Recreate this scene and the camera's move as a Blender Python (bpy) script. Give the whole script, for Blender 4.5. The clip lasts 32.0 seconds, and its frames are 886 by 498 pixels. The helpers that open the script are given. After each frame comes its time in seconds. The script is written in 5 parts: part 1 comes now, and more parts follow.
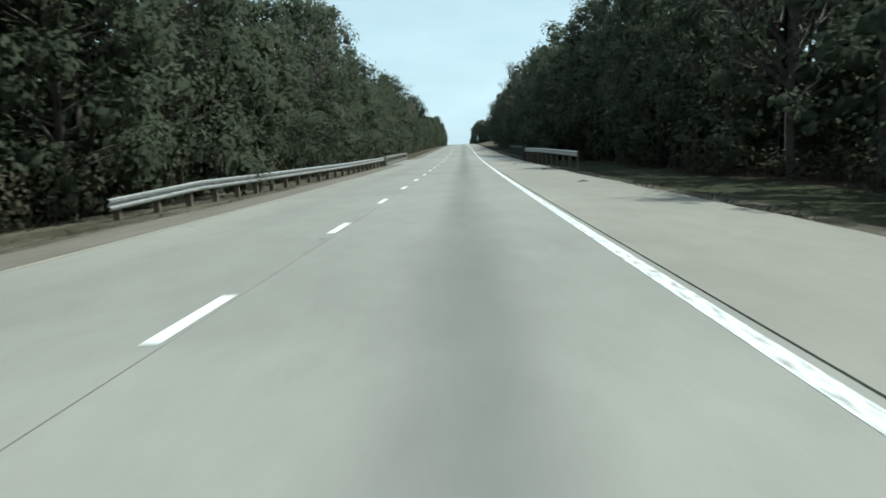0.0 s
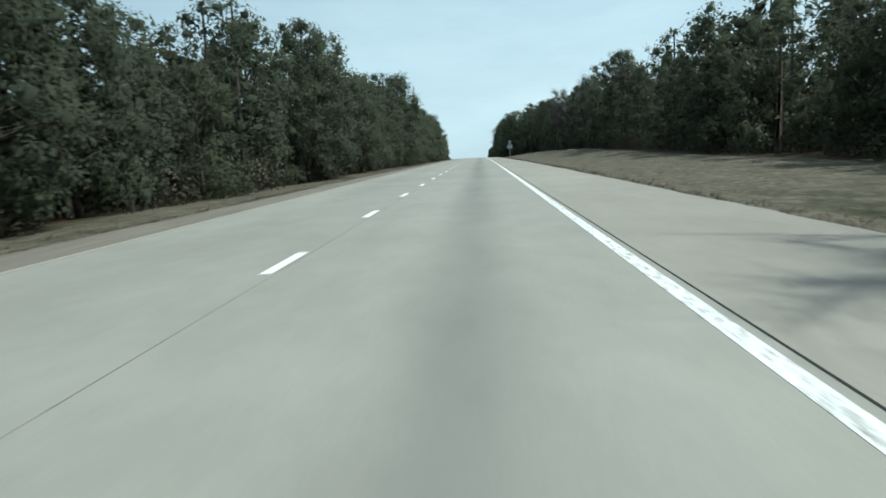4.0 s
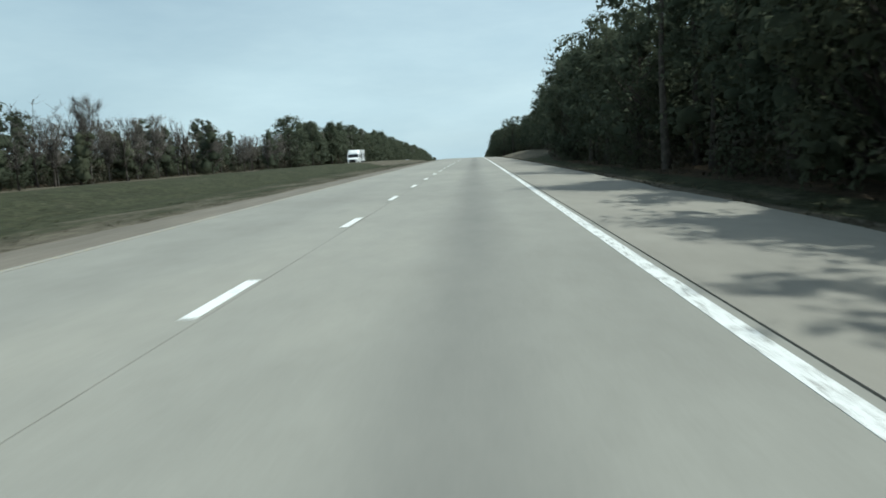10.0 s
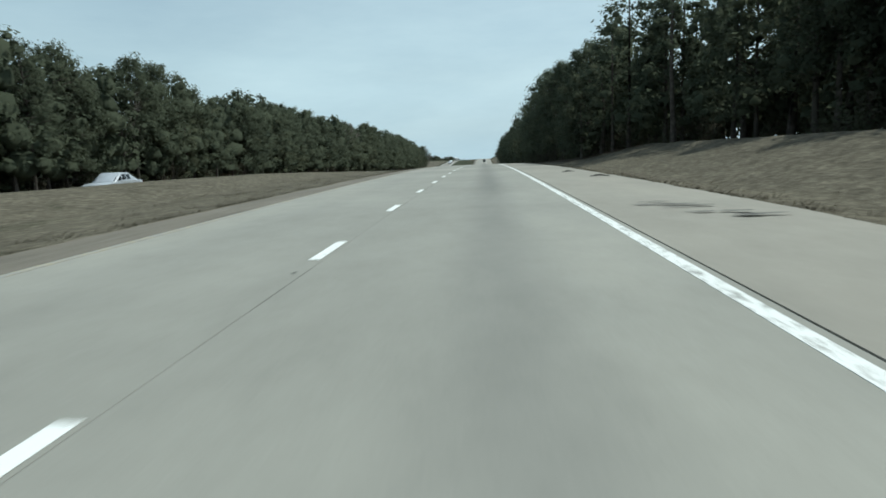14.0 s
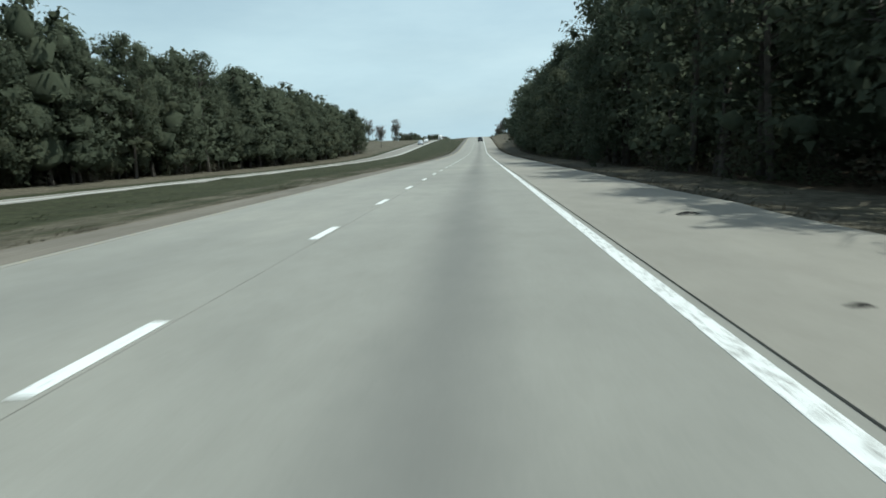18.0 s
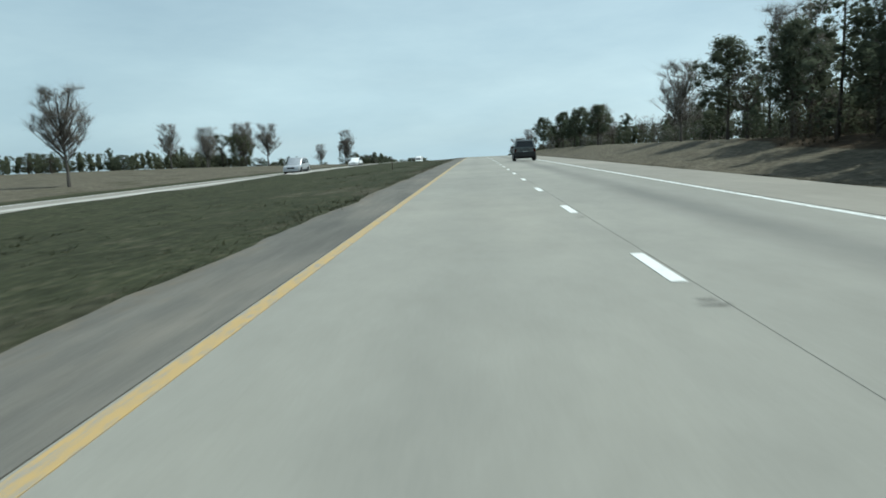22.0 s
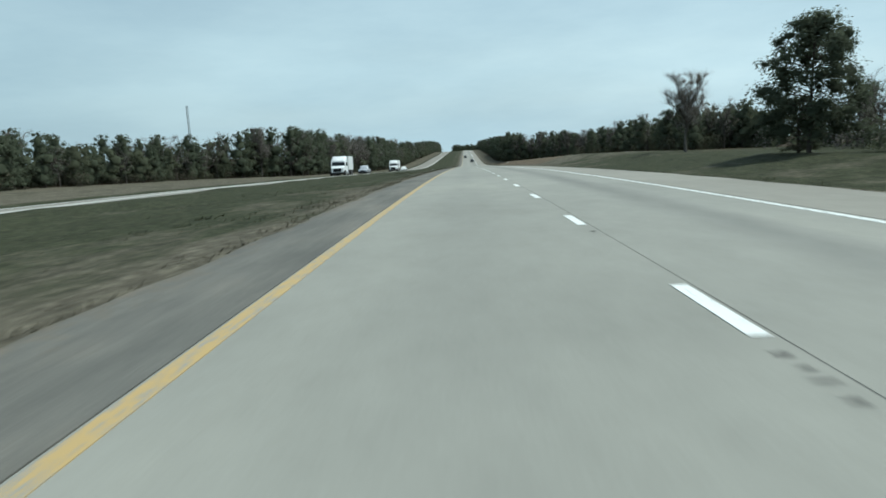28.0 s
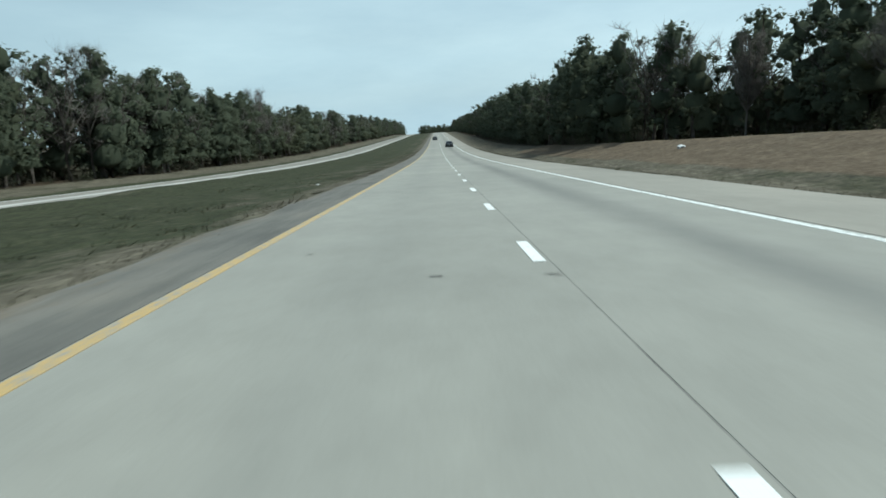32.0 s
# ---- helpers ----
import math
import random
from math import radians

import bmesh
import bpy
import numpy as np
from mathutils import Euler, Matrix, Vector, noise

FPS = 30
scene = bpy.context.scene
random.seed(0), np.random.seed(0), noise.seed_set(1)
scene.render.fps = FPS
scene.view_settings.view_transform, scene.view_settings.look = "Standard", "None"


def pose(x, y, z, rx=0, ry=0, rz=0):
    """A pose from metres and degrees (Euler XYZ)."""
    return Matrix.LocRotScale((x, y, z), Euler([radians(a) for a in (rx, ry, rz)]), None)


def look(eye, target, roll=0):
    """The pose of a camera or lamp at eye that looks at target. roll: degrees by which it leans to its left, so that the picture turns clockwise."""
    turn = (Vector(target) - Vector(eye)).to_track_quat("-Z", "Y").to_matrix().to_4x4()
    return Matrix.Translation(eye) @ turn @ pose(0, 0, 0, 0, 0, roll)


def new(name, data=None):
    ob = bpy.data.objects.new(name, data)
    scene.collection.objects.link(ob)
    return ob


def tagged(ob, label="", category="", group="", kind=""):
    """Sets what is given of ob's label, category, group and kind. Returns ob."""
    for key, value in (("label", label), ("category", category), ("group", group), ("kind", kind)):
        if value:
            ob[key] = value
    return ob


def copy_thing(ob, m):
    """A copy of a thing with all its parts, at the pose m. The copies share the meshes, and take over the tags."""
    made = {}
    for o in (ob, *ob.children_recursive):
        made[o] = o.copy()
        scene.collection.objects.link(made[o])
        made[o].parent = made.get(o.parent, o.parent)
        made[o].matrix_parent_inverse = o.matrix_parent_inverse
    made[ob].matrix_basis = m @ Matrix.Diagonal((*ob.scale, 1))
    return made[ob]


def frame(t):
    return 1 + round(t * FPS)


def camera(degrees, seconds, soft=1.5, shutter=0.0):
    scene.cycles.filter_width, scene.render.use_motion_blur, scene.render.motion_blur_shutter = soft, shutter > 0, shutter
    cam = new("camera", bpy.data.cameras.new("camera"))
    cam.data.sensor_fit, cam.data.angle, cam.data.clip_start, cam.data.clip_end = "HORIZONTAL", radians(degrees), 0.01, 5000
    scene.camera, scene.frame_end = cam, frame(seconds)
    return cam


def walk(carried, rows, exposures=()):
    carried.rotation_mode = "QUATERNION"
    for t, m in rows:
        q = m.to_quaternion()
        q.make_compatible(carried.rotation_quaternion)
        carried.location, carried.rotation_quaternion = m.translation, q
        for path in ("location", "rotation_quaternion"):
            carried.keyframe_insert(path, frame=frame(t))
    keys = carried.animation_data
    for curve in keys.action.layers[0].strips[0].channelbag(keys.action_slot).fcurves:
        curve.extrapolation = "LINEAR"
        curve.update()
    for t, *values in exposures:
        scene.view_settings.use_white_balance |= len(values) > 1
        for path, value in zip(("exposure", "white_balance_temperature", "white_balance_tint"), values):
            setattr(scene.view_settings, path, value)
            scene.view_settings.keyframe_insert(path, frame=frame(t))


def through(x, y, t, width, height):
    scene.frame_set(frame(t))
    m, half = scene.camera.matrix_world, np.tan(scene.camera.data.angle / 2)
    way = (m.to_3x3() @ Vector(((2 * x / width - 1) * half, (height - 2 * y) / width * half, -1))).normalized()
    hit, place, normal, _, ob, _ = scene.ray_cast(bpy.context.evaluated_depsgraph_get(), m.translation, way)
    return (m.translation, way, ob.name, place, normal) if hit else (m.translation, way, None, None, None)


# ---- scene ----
# A lane is 3.05 m wide here and the dashes follow at 4.55 m: the lengths along the
# road are shortened to suit the quick pace of the drive.
LANE, PERIOD, EYE, LEAN = 3.05, 4.55, 0.912, 2.54
SPEED = 8.385 * PERIOD

# ---- the road's rise and fall: grade at each second of the drive ----
GRADE = [(-8, .0), (-4, .004), (0, .014), (1, .024), (2, .036), (3, .035), (5, .031), (8, .025), (11, .019), (13, .012), (14, .004),
         (15, -.010), (16, -.022), (17, -.026), (18, -.028), (19, -.0295), (20, -.0257), (21, -.015), (22, .013), (23, .012),
         (24, .008), (25, .001), (26, -.008), (27, -.018), (28, -.030), (28.5, -.041), (29, -.049), (30, -.053), (31, -.054), (32, -.053),
         (33, -.049), (34, -.035), (35, -.025), (36, -.015), (43, -.015), (44, -.02), (46, -.06), (60, -.06)]
Y_GRID = np.arange(-320.0, 2400.0, 0.5)
G_GRID = np.interp(Y_GRID / SPEED, [g[0] for g in GRADE], [g[1] for g in GRADE])
Z_GRID = np.cumsum(G_GRID) * 0.5
Z_GRID -= np.interp(0.0, Y_GRID, Z_GRID)


def road_z(y):
    return np.interp(y, Y_GRID, Z_GRID)


def road_grade(y):
    return np.interp(y, Y_GRID, G_GRID)


def at(tau):
    """Metres along the road after tau seconds of the drive."""
    return tau * SPEED - 3.5


# ---- camera: seconds, degrees left of the road's line, degrees down, metres from the lane joint, metres along ----
cam = camera(69.38, 32.0, soft=1.7, shutter=0.08)
DRIVE = [(0, 2.246, 8.539, 1.578, -3.16), (1, 1.867, 8.325, 1.628, 34.61), (2, 3.572, 8.050, 1.823, 73.08), (3, 3.855, 8.417, 1.744, 111.49),
         (6, 3.436, 8.573, 1.656, 225.88), (7, 4.167, 8.396, 1.721, 264.09), (8, 3.129, 8.320, 1.570, 302.47), (9, 3.911, 8.860, 1.595, 340.48),
         (10, 3.211, 8.666, 1.640, 378.60), (11, 4.427, 8.974, 1.810, 417.08), (12, 4.142, 8.791, 1.455, 454.98), (13, 4.088, 8.769, 1.505, 493.17),
         (14, 3.947, 8.744, 1.440, 531.40), (17, 3.563, 9.159, 1.721, 646.90), (18, 3.710, 8.742, 1.793, 684.73), (19, 5.106, 8.387, 1.630, 723.35),
         (20, 7.410, 8.568, -0.210, 761.00), (21, 3.853, 8.395, -1.146, 799.01), (22, 3.418, 8.736, -1.364, 837.58), (23, 4.396, 8.424, -1.589, 875.37),
         (24, 3.615, 8.604, -1.533, 913.32), (25, 3.004, 8.694, -1.527, 951.02), (28, 2.325, 8.578, -1.421, 1066.35), (29, 3.072, 8.614, -1.299, 1104.24),
         (30, 2.733, 8.719, -1.382, 1143.16), (31, 4.058, 8.857, -1.546, 1181.29), (32, -0.126, 8.694, -0.868, 1218.94)]


def glide(t, column):
    """A smooth curve through one column of DRIVE."""
    ts = [r[0] for r in DRIVE]
    vs = [r[column] for r in DRIVE]
    i = min(max(int(np.searchsorted(ts, t, side="right")) - 1, 0), len(ts) - 2)

    def slope(k):
        a, b = max(k - 1, 0), min(k + 1, len(ts) - 1)
        return (vs[b] - vs[a]) / (ts[b] - ts[a])
    d = ts[i + 1] - ts[i]
    u = (t - ts[i]) / d
    return ((2 * u ** 3 - 3 * u * u + 1) * vs[i] + (u ** 3 - 2 * u * u + u) * d * slope(i)
            + (3 * u * u - 2 * u ** 3) * vs[i + 1] + (u ** 3 - u * u) * d * slope(i + 1))


def drive_row(t):
    yaw, down, c, y = [glide(t, k) for k in (1, 2, 3, 4)]
    tilt = math.degrees(math.atan(float(road_grade(y + 5.0)))) - down
    aim = Euler((radians(90 + tilt), 0, radians(yaw))).to_matrix().to_4x4()
    return t, Matrix.Translation((c, y, float(road_z(y)) + EYE)) @ aim @ pose(0, 0, 0, 0, 0, -LEAN)


walk(cam, [drive_row(k * 0.5) for k in range(65)], exposures=[(k, e, w, m) for k, e, w, m in (
    (0, 0.08, 5800, -3), (1, -0.05, 5800, -2.5), (2, 0.12, 5800, -3), (3, 0.06, 5800, -3), (6, -0.12, 5820, -2), (9, -0.14, 5860, -1), (12, -0.20, 5870, -1),
    (14, -0.24, 5860, -1), (17, -0.20, 5850, -1.5), (20, -0.10, 5840, -1.5), (22, -0.22, 5820, -2), (25, -0.27, 5800, -2), (29, -0.27, 5730, -3), (32, -0.22, 5730, -3))])

# ---- sky and sun ----
world = bpy.data.worlds.new("sky")
scene.world = world
world.use_nodes = True
wn, wl = world.node_tree.nodes, world.node_tree.links
sky = wn.new("ShaderNodeTexSky")
sky.sky_type, sky.sun_disc = "NISHITA", False
sky.sun_elevation, sky.sun_rotation = radians(60), radians(75)
sky.air_density, sky.dust_density, sky.ozone_density = 1.0, 3.0, 2.0
sky_tc, cloud, cloud_ramp, cloud_mix = [wn.new(k) for k in ("ShaderNodeTexCoord", "ShaderNodeTexNoise", "ShaderNodeValToRGB", "ShaderNodeMix")]
cloud_map = wn.new("ShaderNodeMapping")
cloud_map.inputs["Scale"].default_value = (1.2, 1.2, 5.0)
cloud.inputs["Scale"].default_value, cloud.inputs["Detail"].default_value = 1.6, 6
cloud_ramp.color_ramp.elements[0].position, cloud_ramp.color_ramp.elements[0].color = 0.35, (0.80, 0.80, 0.80, 1)
cloud_ramp.color_ramp.elements[1].position, cloud_ramp.color_ramp.elements[1].color = 0.75, (1, 1, 1, 1)
cloud_mix.data_type = "RGBA"
wl.new(sky_tc.outputs["Generated"], cloud_map.inputs["Vector"])
wl.new(cloud_map.outputs["Vector"], cloud.inputs["Vector"])
wl.new(cloud.outputs["Fac"], cloud_ramp.inputs["Fac"])
sky_sep, sky_height, sky_veil = [wn.new(k) for k in ("ShaderNodeSeparateXYZ", "ShaderNodeMapRange", "ShaderNodeMath")]
for k, v in ((1, 0.05), (2, 0.8), (3, 1.0), (4, 0.45)):
    sky_height.inputs[k].default_value = v
sky_veil.operation = "MULTIPLY"
wl.new(sky_tc.outputs["Generated"], sky_sep.inputs["Vector"])
wl.new(sky_sep.outputs["Z"], sky_height.inputs["Value"])
wl.new(sky_height.outputs["Result"], sky_veil.inputs[0])
wl.new(cloud_ramp.outputs["Color"], sky_veil.inputs[1])
wl.new(sky_veil.outputs["Value"], cloud_mix.inputs["Factor"])
wl.new(sky.outputs["Color"], cloud_mix.inputs["A"])
# the haze is brighter towards the sun's side
haze_side, haze_ramp = wn.new("ShaderNodeMapRange"), wn.new("ShaderNodeValToRGB")
for k, v in ((1, -0.6), (2, 0.3), (3, 0.0), (4, 1.0)):
    haze_side.inputs[k].default_value = v
haze_ramp.color_ramp.elements[0].color = (6.3, 7.6, 8.1, 1)
haze_ramp.color_ramp.elements[1].color = (8.2, 9.5, 9.9, 1)
wl.new(sky_sep.outputs["X"], haze_side.inputs["Value"])
wl.new(haze_side.outputs["Result"], haze_ramp.inputs["Fac"])
wl.new(haze_ramp.outputs["Color"], cloud_mix.inputs["B"])
# broad soft streaks of thin cloud
streak, streak_map, streak_ramp, streak_mix = [wn.new(k) for k in ("ShaderNodeTexNoise", "ShaderNodeMapping", "ShaderNodeValToRGB", "ShaderNodeMix")]
streak_map.inputs["Scale"].default_value, streak_map.inputs["Rotation"].default_value = (1.6, 1.6, 6.0), (0.2, 0.35, 0.0)
streak.inputs["Scale"].default_value, streak.inputs["Detail"].default_value, streak.inputs["Roughness"].default_value = 1.3, 7, 0.6
streak_ramp.color_ramp.elements[0].position, streak_ramp.color_ramp.elements[0].color = 0.30, (0.88, 0.91, 0.94, 1)
streak_ramp.color_ramp.elements[1].position, streak_ramp.color_ramp.elements[1].color = 0.68, (1.13, 1.11, 1.09, 1)
streak_mix.data_type, streak_mix.blend_type = "RGBA", "MULTIPLY"
streak_mix.inputs["Factor"].default_value = 1.0
wl.new(sky_tc.outputs["Generated"], streak_map.inputs["Vector"])
wl.new(streak_map.outputs["Vector"], streak.inputs["Vector"])
wl.new(streak.outputs["Fac"], streak_ramp.inputs["Fac"])
wl.new(cloud_mix.outputs["Result"], streak_mix.inputs["A"])
wl.new(streak_ramp.outputs["Color"], streak_mix.inputs["B"])
wl.new(streak_mix.outputs["Result"], wn["Background"].inputs["Color"])
wn["Background"].inputs["Strength"].default_value = 0.10
sun = new("sun", bpy.data.lights.new("sun", "SUN"))
sun.data.energy, sun.data.angle, sun.data.color = 4.2, radians(0.8), (1.0, 0.95, 0.87)
SUN_FROM = Vector((math.cos(radians(60)) * 0.966, math.cos(radians(60)) * 0.259, math.sin(radians(60))))
sun.matrix_world = look(SUN_FROM * 50, (0, 0, 0))


# ---- materials ----
def material(name, rough=0.8, metal=0.0, spec=0.3):
    m = bpy.data.materials.new(name)
    m.use_nodes = True
    b = m.node_tree.nodes["Principled BSDF"]
    b.inputs["Roughness"].default_value, b.inputs["Metallic"].default_value = rough, metal
    b.inputs["Specular IOR Level"].default_value = spec
    return m, m.node_tree.nodes, m.node_tree.links, b


def noise_tex(n, l, scale, detail=4, rough=0.55, stretch=None, world_space=True):
    tex = n.new("ShaderNodeTexNoise")
    tex.inputs["Scale"].default_value, tex.inputs["Detail"].default_value, tex.inputs["Roughness"].default_value = scale, detail, rough
    src = n.new("ShaderNodeNewGeometry").outputs["Position"] if world_space else n.new("ShaderNodeTexCoord").outputs["Object"]
    if stretch:
        mp = n.new("ShaderNodeMapping")
        mp.inputs["Scale"].default_value = stretch
        l.new(src, mp.inputs["Vector"])
        src = mp.outputs["Vector"]
    l.new(src, tex.inputs["Vector"])
    return tex.outputs["Fac"]


def ramp(n, l, fac, stops, interp="LINEAR"):
    r = n.new("ShaderNodeValToRGB")
    r.color_ramp.interpolation = interp
    while len(r.color_ramp.elements) < len(stops):
        r.color_ramp.elements.new(0.5)
    for e, (p, c) in zip(r.color_ramp.elements, stops):
        e.position, e.color = p, (*c, 1) if len(c) == 3 else c
    l.new(fac, r.inputs["Fac"])
    return r.outputs["Color"]


def grey(v):
    return (v, v, v)


def mix(n, l, fac, a, b, mode="MIX"):
    k = n.new("ShaderNodeMix")
    k.data_type, k.blend_type = "RGBA", mode
    for sock, val in (("Factor", fac), ("A", a), ("B", b)):
        if isinstance(val, (int, float)):
            k.inputs[sock].default_value = val
        elif isinstance(val, tuple):
            k.inputs[sock].default_value = (*val, 1)
        else:
            l.new(val, k.inputs[sock])
    return k.outputs["Result"]


def bump(n, l, b, height, strength=0.3, distance=0.02):
    k = n.new("ShaderNodeBump")
    k.inputs["Strength"].default_value, k.inputs["Distance"].default_value = strength, distance
    l.new(height, k.inputs["Height"])
    l.new(k.outputs["Normal"], b.inputs["Normal"])


def across(n):
    """World x and y as sockets."""
    sep = n.new("ShaderNodeSeparateXYZ")
    n.id_data.links.new(n.new("ShaderNodeNewGeometry").outputs["Position"], sep.inputs["Vector"])
    return sep.outputs["X"], sep.outputs["Y"]


def calc(n, l, op, a, b=0.0, c=0.0):
    k = n.new("ShaderNodeMath")
    k.operation = op
    for i, val in enumerate((a, b, c)):
        if isinstance(val, (int, float)):
            k.inputs[i].default_value = val
        else:
            l.new(val, k.inputs[i])
    return k.outputs["Value"]


def simple(name, colour, rough=0.6, metal=0.0, vary=0.12, scale=6.0, spec=0.4, relief=0.0, world_space=False):
    m, n, l, b = material(name, rough, metal, spec)
    f = noise_tex(n, l, scale, world_space=world_space)
    dark, light = tuple(c * (1 - vary) for c in colour), tuple(min(1, c * (1 + vary)) for c in colour)
    l.new(ramp(n, l, f, [(0.3, dark), (0.7, light)]), b.inputs["Base Color"])
    if relief:
        bump(n, l, b, f, relief)
    return m


def concrete_road(name, base, warm, track):
    """Worn concrete; track: how dark the oil strip along the lane's middle is."""
    m, n, l, b = material(name, 0.78, 0, 0.25)
    big = noise_tex(n, l, 0.35, 5, stretch=(1.0, 0.25, 1.0))
    col = ramp(n, l, big, [(0.3, tuple(c * 0.90 for c in base)), (0.55, base), (0.75, warm)])
    fine = noise_tex(n, l, 55, 3)
    col = mix(n, l, 0.35, col, ramp(n, l, fine, [(0.25, grey(0.45)), (0.75, grey(0.62))]), "OVERLAY")
    band = noise_tex(n, l, 0.5, 3, stretch=(0.02, 0.35, 0.02))
    col = mix(n, l, 0.5, col, ramp(n, l, band, [(0.35, grey(0.44)), (0.65, grey(0.56))]), "OVERLAY")
    spots = noise_tex(n, l, 2.2, 5, 0.7, stretch=(1.0, 0.5, 1.0))
    col = mix(n, l, 0.5, col, ramp(n, l, spots, [(0.3, grey(0.42)), (0.5, grey(0.50)), (0.72, grey(0.58))]), "OVERLAY")
    x, y = across(n)
    if track:
        for mid, width, dark in ((1.55, 0.62, track), (-1.5, 0.75, track * 0.25)):
            d = calc(n, l, "DIVIDE", calc(n, l, "ABSOLUTE", calc(n, l, "SUBTRACT", x, mid)), width)
            f = calc(n, l, "MULTIPLY", ramp(n, l, d, [(0.0, grey(1)), (1.0, grey(0))], "EASE"),
                     ramp(n, l, noise_tex(n, l, 0.8, 3, stretch=(1, 0.12, 1)), [(0.3, grey(0.5 * dark)), (0.7, grey(dark))]))
            col = mix(n, l, f, col, (0.10, 0.10, 0.095))
    l.new(col, b.inputs["Base Color"])
    bump(n, l, b, fine, 0.25, 0.004)
    return m


M_LANE = concrete_road("worn concrete lane", (0.264, 0.258, 0.225), (0.297, 0.287, 0.246), 0.55)
M_SHOULDER = concrete_road("shoulder concrete", (0.258, 0.243, 0.206), (0.292, 0.271, 0.228), 0.0)
M_DECK = concrete_road("bridge deck concrete", (0.29, 0.283, 0.258), (0.245, 0.243, 0.226), 0.65)
M_FAR_ROAD = concrete_road("far carriageway concrete", (0.215, 0.20, 0.172), (0.25, 0.232, 0.20), 0.0)
M_FAR_EDGE = concrete_road("pale far shoulder concrete", (0.42, 0.405, 0.37), (0.48, 0.46, 0.42), 0.0)


def asphalt_edge(name, dark, base, light):
    """Old asphalt, greyer by the lane and lost in dust and dead grass towards its outer edge."""
    m, n, l, b = material(name, 0.9, 0, 0.2)
    big = noise_tex(n, l, 0.9, 6, 0.65, stretch=(1.0, 0.35, 1.0))
    mid = noise_tex(n, l, 7, 5, 0.7, stretch=(1.0, 0.6, 1.0))
    fine = noise_tex(n, l, 70, 3, 0.7)
    col = ramp(n, l, big, [(0.3, dark), (0.5, base), (0.72, light)])
    dust = ramp(n, l, mid, [(0.3, (0.085, 0.074, 0.056)), (0.7, (0.175, 0.150, 0.115))])
    x, y = across(n)
    edge = calc(n, l, "ADD", calc(n, l, "MULTIPLY", calc(n, l, "SUBTRACT", -3.66, x), 1.6), calc(n, l, "MULTIPLY", calc(n, l, "SUBTRACT", mid, 0.5), 2.4))
    edge = calc(n, l, "ADD", edge, calc(n, l, "MULTIPLY", calc(n, l, "SUBTRACT", big, 0.5), 1.6))
    col = mix(n, l, ramp(n, l, edge, [(0.0, grey(0)), (0.7, grey(1))]), col, dust)
    col = mix(n, l, 0.6, col, ramp(n, l, fine, [(0.2, grey(0.3)), (0.8, grey(0.7))]), "OVERLAY")
    streak = noise_tex(n, l, 3.0, 5, 0.7, stretch=(1.6, 0.10, 1.0))
    col = mix(n, l, 0.5, col, ramp(n, l, streak, [(0.3, grey(0.34)), (0.5, grey(0.48)), (0.7, grey(0.64))]), "OVERLAY")
    l.new(col, b.inputs["Base Color"])
    bump(n, l, b, fine, 0.5, 0.006)
    return m


M_ASPHALT = asphalt_edge("weathered asphalt shoulder", (0.104, 0.101, 0.090), (0.143, 0.137, 0.120), (0.198, 0.182, 0.152))
M_DUST = asphalt_edge("dusty tan shoulder", (0.135, 0.122, 0.098), (0.170, 0.153, 0.124), (0.215, 0.192, 0.155))


def paint(name, colour, worn):
    m, n, l, b = material(name, 0.65, 0, 0.3)
    f = noise_tex(n, l, 13, 5, 0.75, stretch=(1.6, 0.8, 1))
    g = noise_tex(n, l, 60, 2)
    col = mix(n, l, ramp(n, l, f, [(worn, grey(1)), (worn + 0.07, grey(0))]), colour, (0.265, 0.26, 0.235))
    col = mix(n, l, 0.2, col, ramp(n, l, g, [(0.3, grey(0.4)), (0.7, grey(0.6))]), "OVERLAY")
    l.new(col, b.inputs["Base Color"])
    return m


M_WHITE = paint("worn white road paint", (0.72, 0.73, 0.70), 0.41)
M_DASH = paint("white lane dash paint", (0.74, 0.75, 0.72), 0.34)
M_YELLOW = paint("worn yellow road paint", (0.44, 0.31, 0.13), 0.42)
M_FADED = paint("bleached yellow road paint", (0.34, 0.30, 0.205), 0.50)


def joint_seal(name, colour, worn):
    """Old sealant, in places worn flush and dusted over by the concrete."""
    m, n, l, b = material(name, 0.85, 0, 0.2)
    f = noise_tex(n, l, 0.8, 5, 0.7, stretch=(1.0, 0.5, 1.0))
    col = mix(n, l, ramp(n, l, f, [(worn, grey(1)), (worn + 0.12, grey(0))]), colour, (0.235, 0.23, 0.205))
    l.new(col, b.inputs["Base Color"])
    return m


M_JOINT = joint_seal("dark joint sealant", (0.11, 0.106, 0.096), 0.36)
M_JOINT_WORN = joint_seal("worn lane joint", (0.125, 0.12, 0.108), 0.47)


